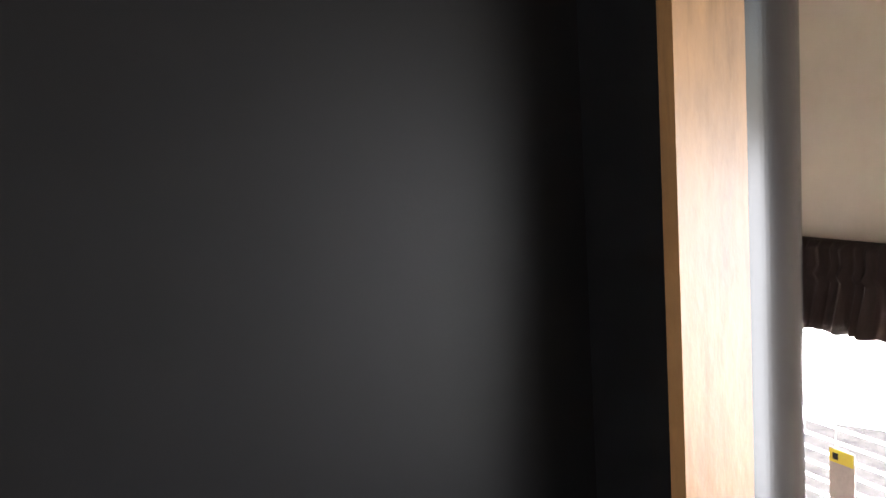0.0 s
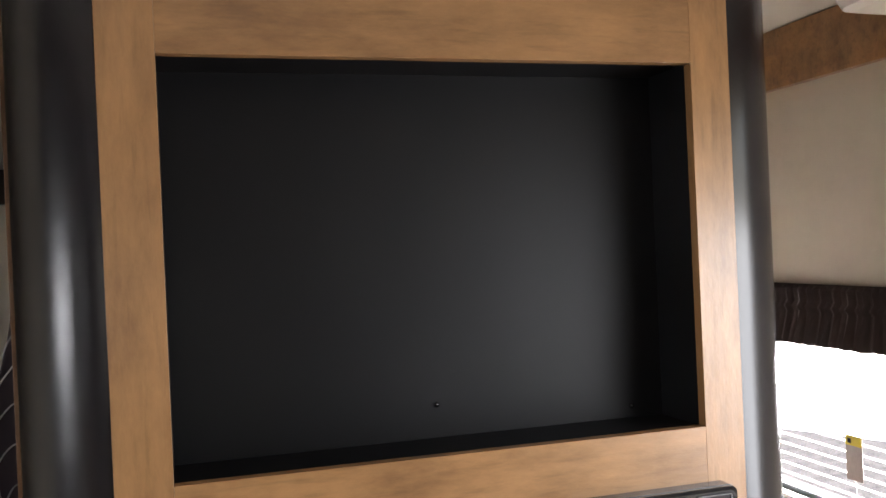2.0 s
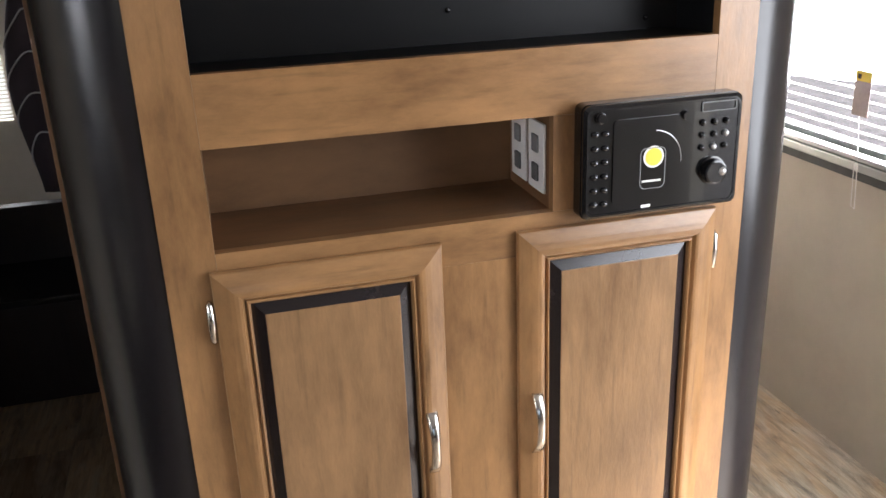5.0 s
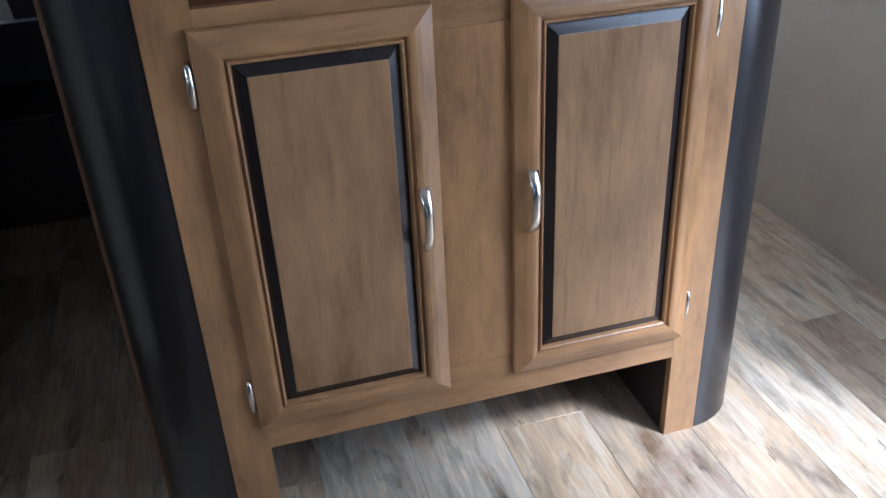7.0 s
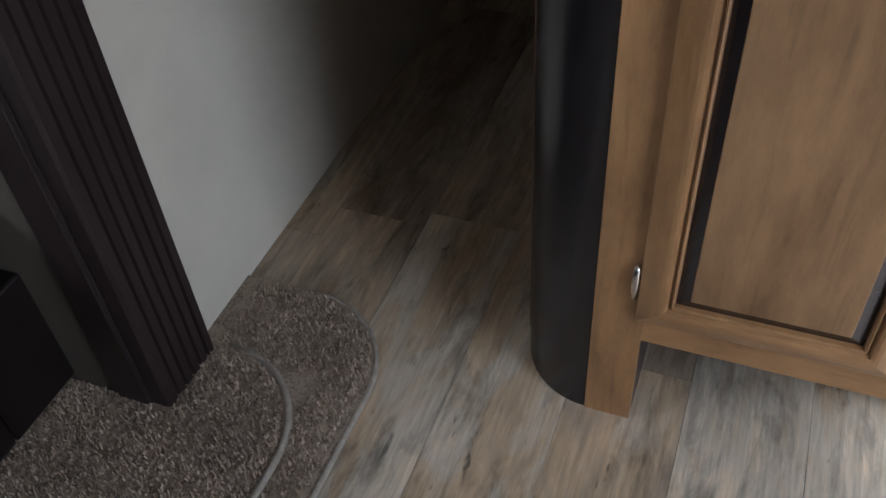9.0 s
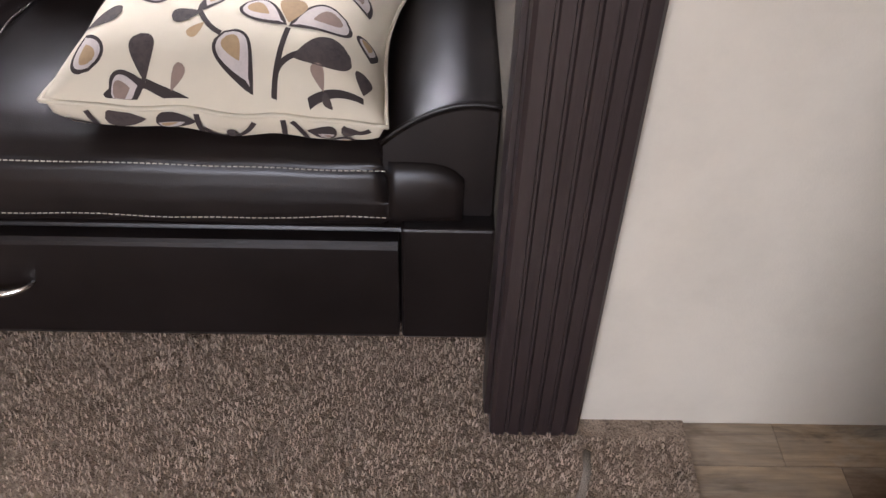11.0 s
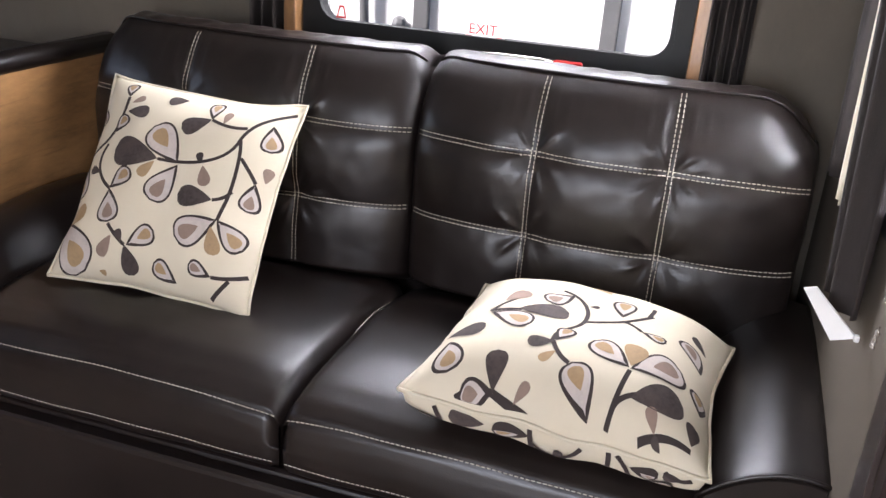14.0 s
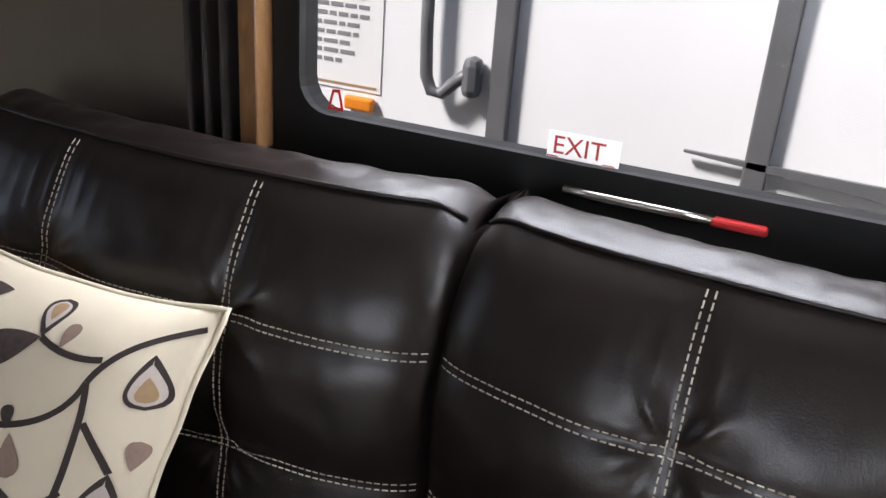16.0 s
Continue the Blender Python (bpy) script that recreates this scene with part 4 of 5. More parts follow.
VINES_B = [((-0.39, -0.94), (-0.32, -0.96), (-0.24, -0.98), (-0.14, -1)), ((-0.24, 0.33), (-0.07, 0.29), (0.03, 0.13), (0.01, -0.11)), ((0.01, -0.11), (-0.02, -0.34), (-0.15, -0.32), (-0.13, -0.51)), ((-0.13, -0.51), (-0.07, -0.64), (-0.02, -0.68), (0.03, -0.7)), ((0.01, -0.11), (0.15, -0.03), (0.3, 0.07), (0.46, 0.26)), ((0.28, 0.07), (0.36, 0.05), (0.42, -0.05)), ((0.42, -0.6), (0.38, -0.79), (0.36, -0.91), (0.35, -0.97)), ((0.37, -0.87), (0.39, -0.82), (0.45, -0.78), (0.53, -0.76)), ((-0.66, -0.25), (-0.61, -0.11), (-0.52, -0.03), (-0.49, 0.17)), ((-0.67, -0.24), (-0.56, -0.22), (-0.45, -0.19)), ((0.55, -0.97), (0.64, -0.93), (0.78, -0.91), (0.87, -0.91)), ((0.43, 0.24), (0.45, 0.31), (0.45, 0.4)), ((-0.63, -0.99), (-0.57, -0.95), (-0.47, -0.94), (-0.39, -0.94))]
LEAF_OPEN_U = [(-0.11, -0.93, 172, 0.24), (0.53, -0.93, 8, 0.18), (0.62, -0.8, -8, 0.2), (-0.7, -0.85, 160, 0.2)]
LEAF_DARK_U = [(-0.4, -0.94, 175, 0.25), (0.08, -0.82, -85, 0.1), (0.85, -0.95, 170, 0.12), (-0.2, -0.72, 190, 0.15)]
LEAF_PLAIN_U = [(0.27, -0.78, 150, 0.14), (-0.55, -0.75, 30, 0.16)]
VINES_U = [((-0.11, -0.98), (-0.1, -0.9), (-0.06, -0.7)), ((-0.09, -0.88), (0.05, -0.78), (0.15, -0.85), (0.22, -0.97)), ((0.39, -0.98), (0.41, -0.85), (0.4, -0.6)), ((0.44, -0.98), (0.52, -0.92), (0.57, -0.8), (0.56, -0.6)), ((0.9, -0.97), (0.82, -0.9), (0.74, -0.97)), ((-0.75, -0.97), (-0.7, -0.85), (-0.66, -0.7))]


def pillow(m, wide, tall, thick, under, motif, scale, label, seed, other, soft=0.5, lean=0.0):
    """A stuffed pillow at the pose m: x across, y up, z out of its face."""
    ob = thing("throw_pillow", m.translation, label, "pillow", "pillows on the sofa")
    rnd = random.Random(seed)
    ph = rnd.uniform(0, 20)

    def face(u, v, side=1.0, lift=0.0):
        a, b = u * (1 - 0.07 * (1 - v * v)), v * (1 - (0.07 if v > 0 or soft > 0.4 else 0.02) * (1 - u * u))
        fu, fv = max(0.0, 1 - u * u), max(0.0, 1 - v * v)
        full = ((1 - u ** 4) * (1 - v ** 4)) ** 0.75 if side > 0 else (fu * fv) ** soft
        z = (thick if side > 0 else under) * full + 0.010 * noise.noise(Vector((u * 1.8, v * 1.8, ph + 5 * side))) * (fu * fv) ** 0.3
        z += 0.0035 * math.sin(9 * math.atan2(v, u) + ph) * (u * u + v * v) * full
        rim = max(abs(u), abs(v)) ** 8
        a += 0.022 * rim * noise.noise(Vector((u * 2.3, v * 2.3, ph + 40)))
        b += 0.022 * rim * noise.noise(Vector((u * 2.3, v * 2.3, ph + 60)))
        z += 0.012 * rim * noise.noise(Vector((u * 3.1, v * 3.1, ph + 80))) * side
        if side < 0:
            b -= lean * fv ** 0.35 * fu ** 0.35
        return m @ Vector((a * wide / 2, b * tall / 2, side * (z + lift)))

    cover = part("cover", shell(lambda u, v: face(2 * u - 1, 2 * v - 1), lambda u, v: face(2 * u - 1, 2 * v - 1, -1), 48, 48), "cream", ob, smooth=True)
    bm = bmesh.new()
    rim = [(-1 + k / 12, -1) for k in range(24)] + [(1, -1 + k / 12) for k in range(24)] + [(1 - k / 12, 1) for k in range(24)] + [(-1, 1 - k / 12) for k in range(25)]
    tube(bm, [face(u, v) for u, v in rim], 0.0042, 6)
    part("piping", bm, "cream", ob, smooth=True)

    def place(u, v, side, lift):
        u, v = max(-0.985, min(0.985, u * scale)), max(-0.985, min(0.985, v * scale))
        if side < 0 and soft < 0.4:
            v = -1 + 0.5 * min(1.0, (1 + v) / 0.34) ** 3.6
        return face(u, v, side, lift)

    def blob(u, v, ang, length, fat, side, lift, inset=0.0):
        """A drop-shaped leaf from its stalk to its round end."""
        a = radians(ang)
        d, s = (math.cos(a), math.sin(a)), (-math.sin(a), math.cos(a))
        n, rows = 16, 4
        bm = bmesh.new()

        def at(t, w):
            r = 1.45 * fat * length * t ** 0.85 * math.sqrt(max(0.0, 1 - t ** 3.2))
            r = max(0.0, r - inset)
            tt = inset * 1.4 / length + t * (1 - inset * 2.2 / length)
            return place(u + d[0] * tt * length + s[0] * r * w, v + d[1] * tt * length + s[1] * r * w, side, lift)
        grid = [[bm.verts.new(at((i / n) ** 0.8 if i < n else 1.0, -1 + 2 * j / rows)) for j in range(rows + 1)] for i in range(n + 1)]
        for i in range(n):
            for j in range(rows):
                bm.faces.new((grid[i][j], grid[i + 1][j], grid[i + 1][j + 1], grid[i][j + 1]))
        bmesh.ops.remove_doubles(bm, verts=bm.verts[:], dist=0.00005)
        return bm

    def line(pts, wide_line, side, lift):
        bm = bmesh.new()
        left, right = [], []
        for i, (u, v) in enumerate(pts):
            a, b = pts[max(0, i - 1)], pts[min(len(pts) - 1, i + 1)]
            d = Vector((b[0] - a[0], b[1] - a[1])).normalized()
            left.append(bm.verts.new(place(u - d.y * wide_line, v + d.x * wide_line, side, lift)))
            right.append(bm.verts.new(place(u + d.y * wide_line, v - d.x * wide_line, side, lift)))
        for i in range(len(pts) - 1):
            bm.faces.new((left[i], right[i], right[i + 1], left[i + 1]))
        return bm

    for side in (1, -1):
        leaf_open, leaf_dark, leaf_plain, vines = motif if side > 0 else other
        for k, (u, v, a, L) in enumerate(leaf_open):
            leaf = part("leaf_outline", blob(u, v, a, L, 0.385, side, 0.0010), "print_line", ob)
            part("leaf_fill", blob(u, v, a, L, 0.385, side, 0.0016, 0.0195), "print_grey", leaf)
            cu, cv = u + math.cos(radians(a)) * L * 0.42, v + math.sin(radians(a)) * L * 0.42
            part("leaf_dot", blob(cu, cv, a, L * 0.46, 0.40, side, 0.0022), "print_gold" if k % 3 != 1 else "print_taupe", leaf)
        for u, v, a, L in leaf_dark:
            part("dark_leaf", blob(u, v, a, L, 0.35, side, 0.0013), "print_dark", ob)
        for k, (u, v, a, L) in enumerate(leaf_plain):
            part("plain_leaf", blob(u, v, a, L, 0.33, side, 0.0012), "print_taupe" if k % 2 == 0 else "print_gold", ob)
        for ctrl in vines:
            pts = []
            for k in range(19):
                q, t = list(ctrl), k / 18
                while len(q) > 1:
                    q = [(a[0] + (b[0] - a[0]) * t, a[1] + (b[1] - a[1]) * t) for a, b in zip(q, q[1:])]
                pts.append(q[0])
            part("vine", line(pts, 0.0165, side, 0.0007), "print_line", ob)
    return ob


def span(origin, across, up):
    """A pose from a centre and two leading ways."""
    a = Vector(across).normalized()
    u = Vector(up)
    u = (u - a * u.dot(a)).normalized()
    n = a.cross(u)
    m = Matrix((a, u, n)).transposed().to_4x4()
    m.translation = Vector(origin)
    return m


pillow(span((-1.363, -1.614, 0.665), (-0.03, 0.457, -0.02), (-0.275, 0.0, 0.39)), 0.475, 0.49, 0.085, 0.06, (LEAF_OPEN_A, LEAF_DARK_A, LEAF_PLAIN_A, VINES_A), 1.0, "cream pillow with brown leaf print leaning on the sofa back", 4, (LEAF_OPEN_B, LEAF_DARK_B, LEAF_PLAIN_B, VINES_B))
pillow(span((-1.232, -0.676, 0.517), (0.03, 0.519, -0.012), (-0.44, 0.03, 0.016)), 0.53, 0.455, 0.112, 0.064, (LEAF_OPEN_B, LEAF_DARK_B, LEAF_PLAIN_B, VINES_B), 1.0, "cream pillow with brown leaf print lying on the seat", 9, (LEAF_OPEN_U, LEAF_DARK_U, LEAF_PLAIN_U, VINES_U), 0.20, 0.10)

# ---------- window dressing of the slide-out ----------
def folds(bm, axis, plane, a_top, a_bot, z0, z1, depth, waves, pinch=0.0, ph=0.0):
    """A gathered curtain hung in a plane."""
    rings = []
    nz, na = 24, 60
    for j in range(nz + 1):
        t = j / nz
        z = z1 + (z0 - z1) * t
        lo = a_top[0] + (a_bot[0] - a_top[0]) * t
        hi = a_top[1] + (a_bot[1] - a_top[1]) * t
        ring = []
        for s in (1, -1):
            for i in range(na + 1) if s > 0 else range(na, -1, -1):
                q = i / na
                off = depth * (1 - pinch * t) * (0.5 + 0.5 * math.sin(q * waves * 6.283 + ph + 0.8 * math.sin(t * 2.5))) + (0.004 if s > 0 else 0.0)
                a = lo + (hi - lo) * q
                ring.append((plane + off, a, z) if axis == "x" else (a, plane - off, z))
        rings.append(ring)
    return loft(bm, rings, True, True)


for lo, hi in ((-1.71, -1.612), (-0.565, -0.47)):
    single("curtain", folds(bmesh.new(), "x", X_SLIDE + 0.006, (lo, hi), (lo, hi), 0.72, 1.66, 0.045, 3), "curtain", "gathered dark brown curtain beside the exit window", "curtain", "window curtains", smooth=True)
for lo, hi in ((-1.612, -1.577), (-0.593, -0.558)):
    single("side_board", boxed(X_SLIDE + 0.001, X_SLIDE + 0.05, lo + 0.001, hi - 0.001, 0.93, 1.66, bevel=0.003), "maple", "maple side board of the window surround", "window trim", "window boards")
single("curtain", folds(bmesh.new(), "y", -0.262, (-1.335, -1.08), (-1.25, -1.085), 0.77, 1.66, 0.07, 2.5, 0.5, 2.0), "curtain", "narrow tied brown velvet curtain by the end window", "curtain", "window curtains", smooth=True)
single("curtain", folds(bmesh.new(), "y", -0.258, (-1.66, -1.57), (-1.62, -1.57), 0.86, 1.66, 0.03, 1.5, 0.3), "curtain", "slim brown curtain edge in the slide-out corner", "curtain", "window curtains", smooth=True)
single("curtain_lining", folds(bmesh.new(), "y", -0.262, (-1.44, -1.35), (-1.41, -1.36), 0.865, 1.66, 0.035, 1.2, 0.4), "lining", "pale cream lining strip beside the velvet curtain", "curtain lining", smooth=True)
single("side_board", boxed(-1.475, -1.445, -0.270, -0.2465, 0.87, 1.66, bevel=0.003), "maple", "maple side board of the end window surround", "window trim", "window boards")
hook = thing("curtain_tieback", (-1.07, -0.29, 0.74), "white plastic tieback hook below the brown curtain", "tieback")
bm = bmesh.new()
loft(bm, [[(-1.085, -0.345, 0.808), (-1.080, -0.328, 0.815), (-1.084, -0.328, 0.816), (-1.089, -0.345, 0.809)], [(-1.050, -0.298, 0.748), (-1.042, -0.266, 0.762), (-1.046, -0.266, 0.764), (-1.054, -0.298, 0.750)]], True, True)
part("strap", bm, "white", hook)
part("lip", boxed(-1.046, -1.036, -0.270, -0.262, 0.758, 0.768, bevel=0.002), "white", hook)
chain = thing("bead_chain", (-1.0, -0.25, 0.78), "short hanging chrome bead chain on the end wall", "chain")
for k, (cx, cz) in enumerate(((-1.03, 0.93), (-1.028, 0.915), (-1.025, 0.90), (-1.02, 0.885), (-1.005, 0.86), (-1.0, 0.848), (-0.995, 0.80), (-1.0, 0.786), (-1.004, 0.775))):
    bm = bmesh.new()
    tube(bm, [(cx + 0.006 * math.cos(a), -0.251 - 0.002 * math.sin(2 * a), cz + 0.006 * math.sin(a)) for a in [k2 * math.pi / 6 for k2 in range(13)]], 0.0013, 5, False)
    part("link", bm, "chrome", chain, smooth=True)

# lettering and latch of the exit window
def words(text, size, m, material, name, parent, label=""):
    c = bpy.data.curves.new(name, "FONT")
    c.body, c.size, c.extrude, c.align_x = text, size, 0.0004, "LEFT"
    tmp = new(name, c)
    bpy.context.view_layer.update()
    me = bpy.data.meshes.new_from_object(tmp.evaluated_get(bpy.context.evaluated_depsgraph_get()))
    bpy.data.objects.remove(tmp)
    me.transform(m)
    me.materials.append(M[material])
    ob = new(name, me)
    if parent is not None:
        ob.parent = parent
        ob.matrix_parent_inverse = parent.matrix_basis.inverted()
    return tagged(ob, label)


FACE_ROOM = Matrix(((0, 0, 1, 0), (1, 0, 0, 0), (0, 1, 0, 0), (0, 0, 0, 1)))
sign = thing("exit_sticker", (X_SLIDE - 0.003, -1.09, 1.0), "clear sticker with red EXIT lettering on the window", "sticker")
part("backing", boxed(X_SLIDE - 0.0028, X_SLIDE - 0.0024, -1.137, -1.036, 0.9945, 1.0345), "slat", sign, "pale translucent film")
words("EXIT", 0.036, Matrix.Translation((X_SLIDE - 0.0016, -1.130, 1.0035)) @ FACE_ROOM, "red", "lettering", sign, "red lettering")
for y in (-1.128, -1.050):
    part("underline", boxed(X_SLIDE - 0.0021, X_SLIDE - 0.0014, y - 0.008, y + 0.008, 0.9985, 1.0000), "red", sign)
mark = thing("warning_sticker", (X_SLIDE - 0.003, -1.47, 1.0), "small red trapezoid outline sticker on the window", "sticker")
bm = bmesh.new()
frame_ring(bm, "x", X_SLIDE - 0.0029, X_SLIDE - 0.0021, [(-1.487, 1.003), (-1.459, 1.003), (-1.466, 1.035), (-1.479, 1.035)], [(-1.482, 1.008), (-1.464, 1.008), (-1.469, 1.030), (-1.476, 1.030)])
part("outline", bm, "red", mark)
latch = thing("window_latch", (X_SLIDE + 0.02, -0.96, 0.95), "steel release bar with a red handle on the window", "latch")
bm = bmesh.new()
tube(bm, [(X_SLIDE + 0.020, -1.10 + 0.2 * t, 0.962) for t in (0, 0.3, 0.6, 1)], 0.0075, 8)
part("bar", bm, "chrome", latch, smooth=True)
part("red_grip", boxed(X_SLIDE + 0.012, X_SLIDE + 0.028, -0.905, -0.835, 0.956, 0.968, bevel=0.004), "red", latch, "red plastic grip")

# ---------- dinette bench beyond the sofa ----------
bench = thing("dinette_bench", (-1.5, -2.3, 0), "maple dinette bench with a black padded back rim", "bench")
part("end_panel", boxed(X_SLIDE + 0.005, -1.12, -2.175, -2.155, 0.0, 0.845), "maple_h", bench)
bm = bmesh.new()
tube(bm, [(-1.10, -2.165, 0.2), (-1.10, -2.165, 0.80), (-1.115, -2.165, 0.845), (-1.16, -2.165, 0.865), (-1.6, -2.165, 0.868), (X_SLIDE + 0.03, -2.165, 0.868)], 0.028, 10)
part("padded_rim", bm, "leather", bench, smooth=True)
bm = shell(lambda u, v: Vector((-1.86 + 0.72 * u, -2.235 + 0.03 * dome(u) * dome(v), 0.42 + 0.42 * v)), lambda u, v: Vector((-1.86 + 0.72 * u, -2.235 - 0.075 * dome(u) * dome(v), 0.42 + 0.42 * v)), 24, 16)
part("back_cushion", bm, "leather", bench, smooth=True)
part("seat", boxed(-1.88, -1.12, -2.78, -2.32, 0.40, 0.50, bevel=0.03, seg=4), "leather", bench)
part("seat_box", boxed(-1.88, -1.12, -2.75, -2.18, 0.0, 0.398), "maple_h", bench)
table = thing("dinette_table", (-1.5, -3.1, 0), "dark glossy dinette table top on a post", "table")
part("tabletop", boxed(-1.88, -1.10, -3.35, -2.36, 0.80, 0.835, bevel=0.008), "dark_gloss", table)
part("pedestal", tube(bmesh.new(), [(-1.5, -3.1, 0), (-1.5, -3.1, 0.4), (-1.5, -3.1, 0.799)], 0.04, 16), "alu", table, smooth=True)
dinette_valance = thing("valance", (X_SLIDE + 0.03, -2.94, 0.98), "brown gathered valance above the dinette", "valance")
part("skirt", folds(bmesh.new(), "x", X_SLIDE + 0.01, (-3.5, -2.38), (-3.5, -2.38), 0.98, 1.25, 0.05, 9), "valance", dinette_valance, smooth=True)
part("header", boxed(X_SLIDE + 0.002, X_SLIDE + 0.066, -3.51, -2.37, 1.2505, 1.30, bevel=0.01), "valance", dinette_valance)

# ---------- carpet ----------
def mat_outline(grow):
    r = 0.20
    x1, y1 = -0.545 + grow, -0.082 + grow * 2.0
    pts = [(X_LEFT if grow else X_LEFT, y1)]
    for k in range(9):
        t = math.pi / 2 * (1 - k / 8)
        pts.append((x1 - r + r * math.cos(t), y1 - r + r * math.sin(t)))
    return pts


def sheet(name, outline, z0, z1, material, label, category, kind=""):
    return single(name, prism(bmesh.new(), outline, "z", z0, z1), material, label, category, kind=kind)


low = mat_outline(0.09) + [(-0.455, -4.0), (X_SLIDE, -4.0), (X_SLIDE, -0.2), (X_LEFT, -0.2)]
high = [(X_LEFT + 0.02, -0.088)] + mat_outline(0.0)[1:] + [(-0.545, -4.0), (X_SLIDE, -4.0), (X_SLIDE, -0.25), (X_LEFT, -0.25)]
rug = thing("carpet", (-1.2, -2, 0), "brown speckled cut-pile carpet with a bound rounded edge", "carpet", kind="structure")
part("under_layer", prism(bmesh.new(), low, "z", -0.0015, 0.006), "carpet", rug)
part("top_layer", prism(bmesh.new(), high, "z", 0.0065, 0.012), "carpet", rug)
bm = bmesh.new()
tube(bm, [(x, y, 0.010) for x, y in mat_outline(0.0)[1:]] + [(-0.545, -0.6, 0.010), (-0.545, -4.0, 0.010)], 0.0075, 6)
part("binding", bm, "binding", rug, "pale bound carpet edge", smooth=True)
bm = bmesh.new()
tube(bm, [(x, y, 0.003) for x, y in mat_outline(0.09)[1:]] + [(-0.455, -0.6, 0.003), (-0.455, -4.0, 0.003)], 0.006, 6)
part("binding", bm, "binding", rug, "pale bound carpet edge", smooth=True)

# ---------- bedroom seen down the passage ----------
wall_with_holes("wall_bedroom", "y", 2.0, 2.05, X_LEFT - 0.05, -0.10, -0.08, 1.95, [(-0.80, -0.2, 0.592, 1.832)], "espresso", "dark wood partition with an open upper part")
wall_with_holes("wall_bedroom_top", "y", 2.0, 2.05, X_LEFT - 0.05, -0.10, 1.953, ROOF, [], "ceiling", "white panel above the dark partition")
wall_with_holes("wall_bedroom_left", "x", -1.46, -1.41, 2.0, 4.0, -0.08, ROOF, [], "wall", "beige bedroom side wall")
low_dresser = thing("dresser", (-0.5, 1.8, 0), "black glossy low dresser against the partition", "dresser")
part("body", boxed(-0.80, -0.22, 1.62, 1.998, 0.0, 0.36, bevel=0.006), "espresso", low_dresser)
part("top", boxed(-0.81, -0.21, 1.60, 1.998, 0.361, 0.385, bevel=0.006), "dark_gloss", low_dresser)
wall_with_holes("wall_bedroom_end", "y", 3.0, 3.05, X_SLIDE, X_RIGHT, -0.08, ROOF, [(-1.02, -0.84, 0.72, 1.33), (-0.66, -0.35, 0.8, 1.6)], "wall", "beige bedroom wall with two windows")
bed_blind = thing("window_blind", (-0.93, 2.99, 0.72), "white mini blind on the small bedroom window", "blind")
for k in range(33):
    part("slat", boxed(-1.02, -0.84, 2.985, 2.998, 0.735 + k * 0.018, 0.746 + k * 0.018), "slat", bed_blind)
part("headrail", boxed(-1.03, -0.83, 2.975, 2.9985, 1.335, 1.37), "slat", bed_blind)
small_val = thing("valance", (-0.9, 2.96, 1.30), "short dark valance box above the bedroom blind", "valance")
part("box", boxed(-0.96, -0.82, 2.90, 2.999, 1.30, 1.46, bevel=0.01), "valance", small_val)
drape = thing("drape", (-0.72, 2.9, 0.40), "plum gathered drape with silver swirl lines by the bedroom window", "drape")
bm = bmesh.new()


def drape_at(a, t):
    z = 0.40 + 1.25 * t
    r = 0.05 + 0.075 * math.sin(math.pi * min(1, t * 1.25)) ** 1.4
    return Vector((-0.70 + 0.04 * t + r * math.cos(a) + 0.006 * math.sin(5 * a), 2.90 + 0.55 * r * math.sin(a), z))


loft(bm, [[drape_at(k * math.pi / 16, j / 24) for k in range(32)] for j in range(25)], True, True)
part("cloth", bm, "swirl", drape, smooth=True)
for k in range(5):
    bm = bmesh.new()
    tube(bm, [drape_at(math.pi * (1.05 + 0.85 * q) , 0.10 + 0.14 * k + 0.13 * math.sin(q * 3.1)) + Vector((0, -0.004, 0)) for q in [i / 16 for i in range(17)]], 0.004, 5)
    part("swirl_line", bm, "silver_line", drape, smooth=True)
part("tie", tube(bmesh.new(), [(-0.70, 2.9, 1.6), (-0.69, 2.92, 1.66), (-0.68, 2.998, 1.68)], 0.012, 8), "swirl", drape)

# ---------- outside ----------
rv = thing("neighbour_trailer", (-3.3, -1.5, -0.95), "white parked travel trailer with dark grey uprights and folded handle", "trailer")
part("side", boxed(-5.7, -3.3, -8.0, 5.0, -0.55, 2.6, bevel=0.05), "rv_white", rv)
for y in (-1.76, -0.985):
    part("upright", boxed(-3.2995, -3.265, y, y + 0.066, -0.5, 2.5, bevel=0.006), "rv_grey", rv)
bm = bmesh.new()
tube(bm, [(-3.25, -1.975, 1.25), (-3.25, -1.972, 0.9), (-3.25, -1.965, 0.76), (-3.25, -1.945, 0.715), (-3.25, -1.91, 0.712), (-3.25, -1.86, 0.76), (-3.25, -1.80, 0.80)], 0.02, 10)
grab = part("grab_handle", bm, "rv_grey", rv, "dark grey padded grab handle", smooth=True)
part("mount", boxed(-3.2995, -3.225, -1.845, -1.785, 0.71, 0.84, bevel=0.028), "rv_grey", grab)
sheet_ob = part("info_sheet", boxed(-3.2995, -3.296, -2.42, -2.15, 0.66, 1.05), "white", rv, "white notice with grey lines of small print")
rnd = random.Random(12)
for k in range(9):
    y = -2.40
    end = -2.40 + (0.07, 0.19, 0.21, 0.2, 0.17, 0.19, 0.14, 0.16, 0.12)[k]
    while y < end - 0.02:
        wd = min(rnd.uniform(0.02, 0.055), end - y)
        part("text_line", boxed(-3.2958, -3.2945, y, y + wd, 0.985 - 0.030 * k, 0.998 - 0.030 * k), "grey", sheet_ob)
        y += wd + 0.009
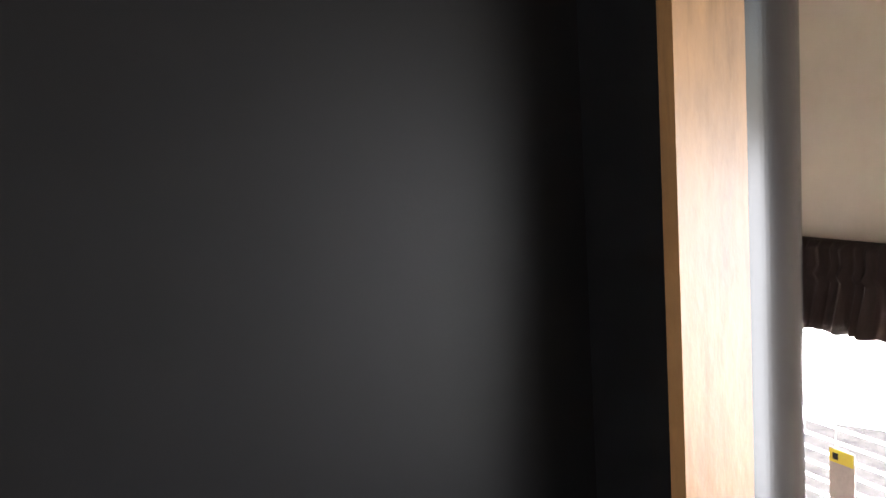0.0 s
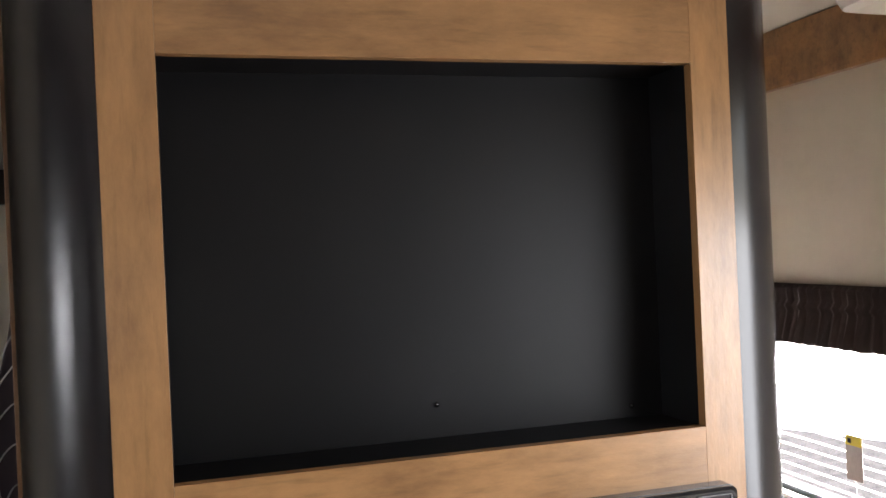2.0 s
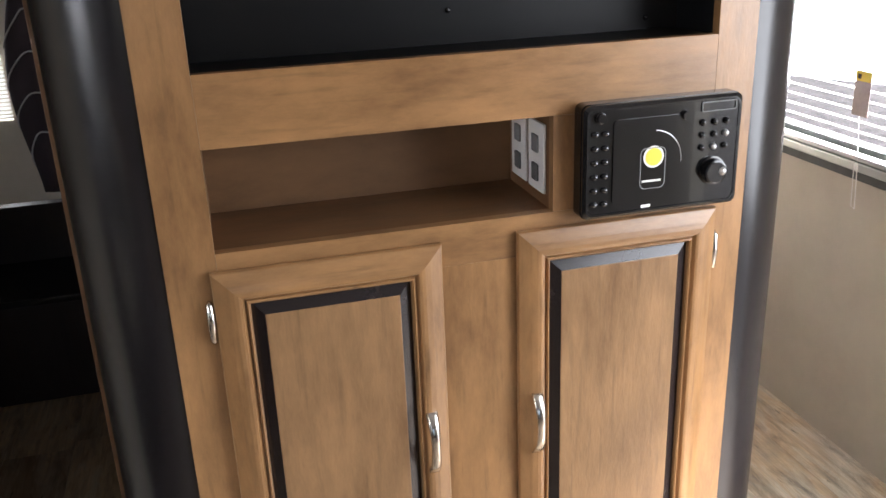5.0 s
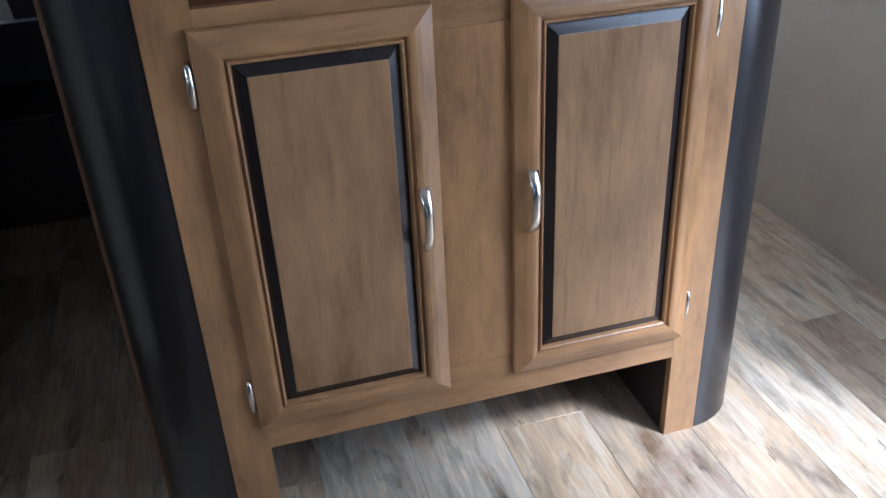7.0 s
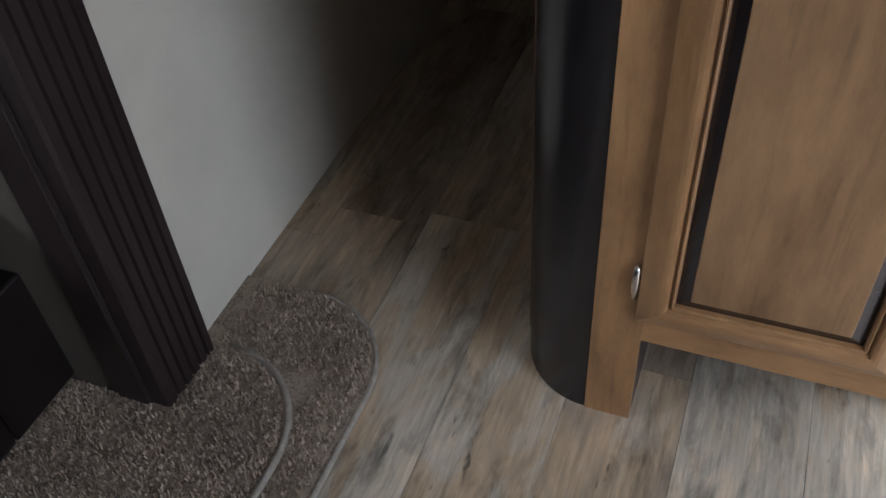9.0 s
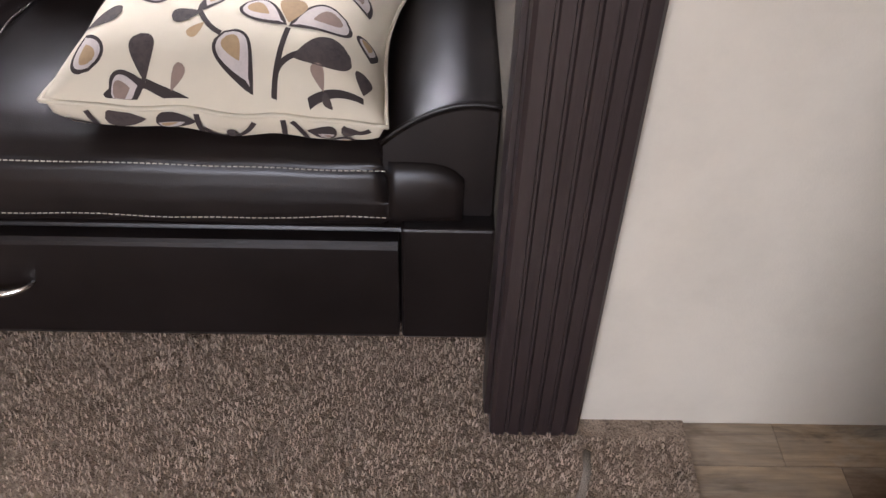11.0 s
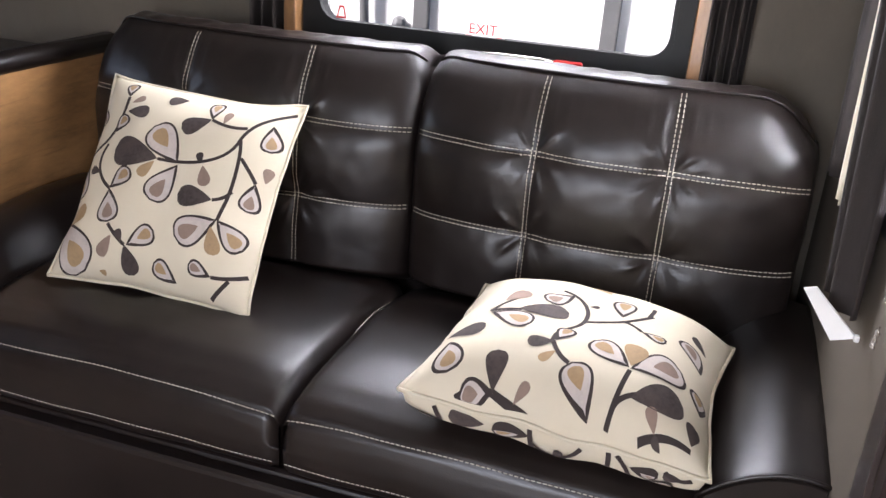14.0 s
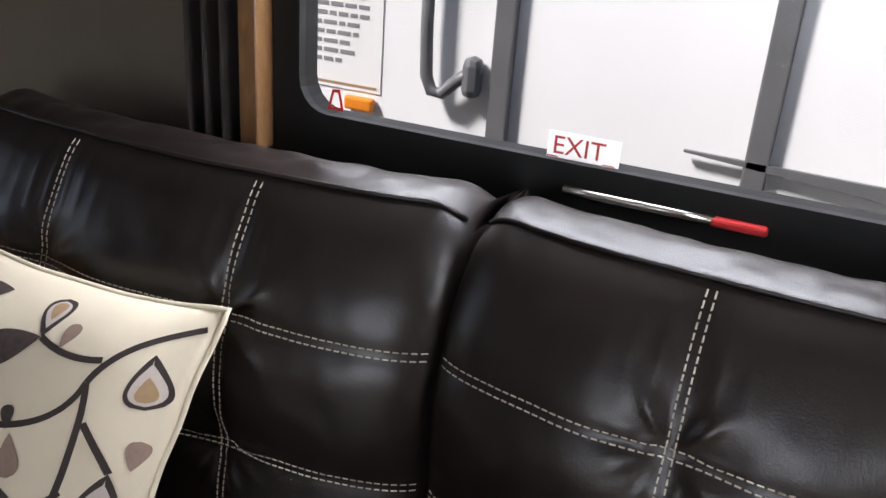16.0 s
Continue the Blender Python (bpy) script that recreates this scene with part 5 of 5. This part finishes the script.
part("yellow_rule", boxed(-3.2958, -3.2945, -2.40, -2.165, 0.672, 0.680), "print_gold", sheet_ob)
amber = part("marker_light", boxed(-3.2995, -3.27, -2.275, -2.165, 0.598, 0.645, bevel=0.01), "orange", rv, "amber marker light")
bm = bmesh.new()
loft(bm, [[(-3.28, -1.152, 0.664), (-3.265, -1.152, 0.664), (-3.265, -1.152, 0.670), (-3.28, -1.152, 0.670)], [(-3.28, -0.30, 0.60), (-3.265, -0.30, 0.60), (-3.265, -0.30, 0.66), (-3.28, -0.30, 0.66)]], True, True)
part("awning_strut", bm, "rv_grey", rv)
for y in (-7.0, -0.2, 2.5):
    part("wheel", tube(bmesh.new(), [(-3.5, y, -0.62), (-3.4, y, -0.62), (-3.26, y, -0.62)], 0.33, 24), "rubber", rv)

# ---------- carpet pile ----------
rs = np.random.RandomState(3)
N = 60000
px, py = rs.uniform(-1.02, -0.47, N), rs.uniform(-1.75, 0.09, N)
inside = (px < -0.55) & (py < -0.095)
keep = (inside & ~((px > -0.75) & (py > -0.28) & (np.hypot(px + 0.745, py + 0.282) > 0.19))) | ((px > -0.81) & (np.hypot(np.maximum(px + 0.655, 0), np.maximum(py + 0.102, 0)) < 0.195) & ~inside)
keep &= ~((px < -0.775) & (py > -0.25))
px, py = px[keep], py[keep]
top = (px < -0.55) & (py < -0.095)
base = np.where(top, 0.0115, 0.0055)
N = len(px)
ang, tilt, high = rs.uniform(0, 6.283, N), rs.uniform(0.001, 0.006, N), rs.uniform(0.004, 0.009, N)
wx, wy = 0.0016 * np.cos(ang + 1.57), 0.0016 * np.sin(ang + 1.57)
tx, ty = tilt * np.cos(ang), tilt * np.sin(ang)
verts = np.empty((N, 4, 3))
verts[:, 0] = np.stack([px - wx, py - wy, base], 1)
verts[:, 1] = np.stack([px + wx, py + wy, base], 1)
verts[:, 2] = np.stack([px + tx + wx * 0.5, py + ty + wy * 0.5, base + high], 1)
verts[:, 3] = np.stack([px + tx - wx * 0.5, py + ty - wy * 0.5, base + high], 1)
me = bpy.data.meshes.new("pile")
me.from_pydata(verts.reshape(-1, 3).tolist(), [], np.arange(4 * N).reshape(N, 4).tolist())
me.materials.append(M["pile"])
pile = new("pile", me)
pile.parent = rug
pile.matrix_parent_inverse = rug.matrix_basis.inverted()
tagged(pile, "twisted brown and grey carpet tufts", kind="stuff")

# ---------- vinyl planks ----------
WIDE, LONG = 0.2045, 0.92
plank_meshes = {}


def plank_mesh(w, length):
    key = (round(w, 3), round(length, 3))
    if key not in plank_meshes:
        bm = box(bmesh.new(), 0.0004, w - 0.0004, 0.0004, length - 0.0004, -0.0055, 0.0, bevel=0.0005, seg=1)
        plank_meshes[key] = mesh_of("plank", bm, "plank")
    return plank_meshes[key]


rnd = random.Random(5)
for c in range(-5, 8):
    x0 = 0.0905 + c * WIDE
    x1 = min(x0 + WIDE, X_RIGHT)
    x0 = max(x0, X_LEFT)
    if x1 - x0 < 0.01:
        continue
    start = {0: -0.205 - LONG, -1: 0.114 - 3 * LONG, 1: -0.208 - 2 * LONG, 6: 0.27 - 3 * LONG}.get(c, rnd.uniform(-3, -2.2))
    y = start
    while y > -4.2:
        y -= LONG
    while y < 3.3:
        a, b = max(y, -4.2), min(y + LONG, 3.3)
        if b - a > 0.02:
            ob = new("plank", plank_mesh(x1 - x0, b - a))
            ob.location = (x0, a, 0)
            ob.parent = subfloor
        y += LONG
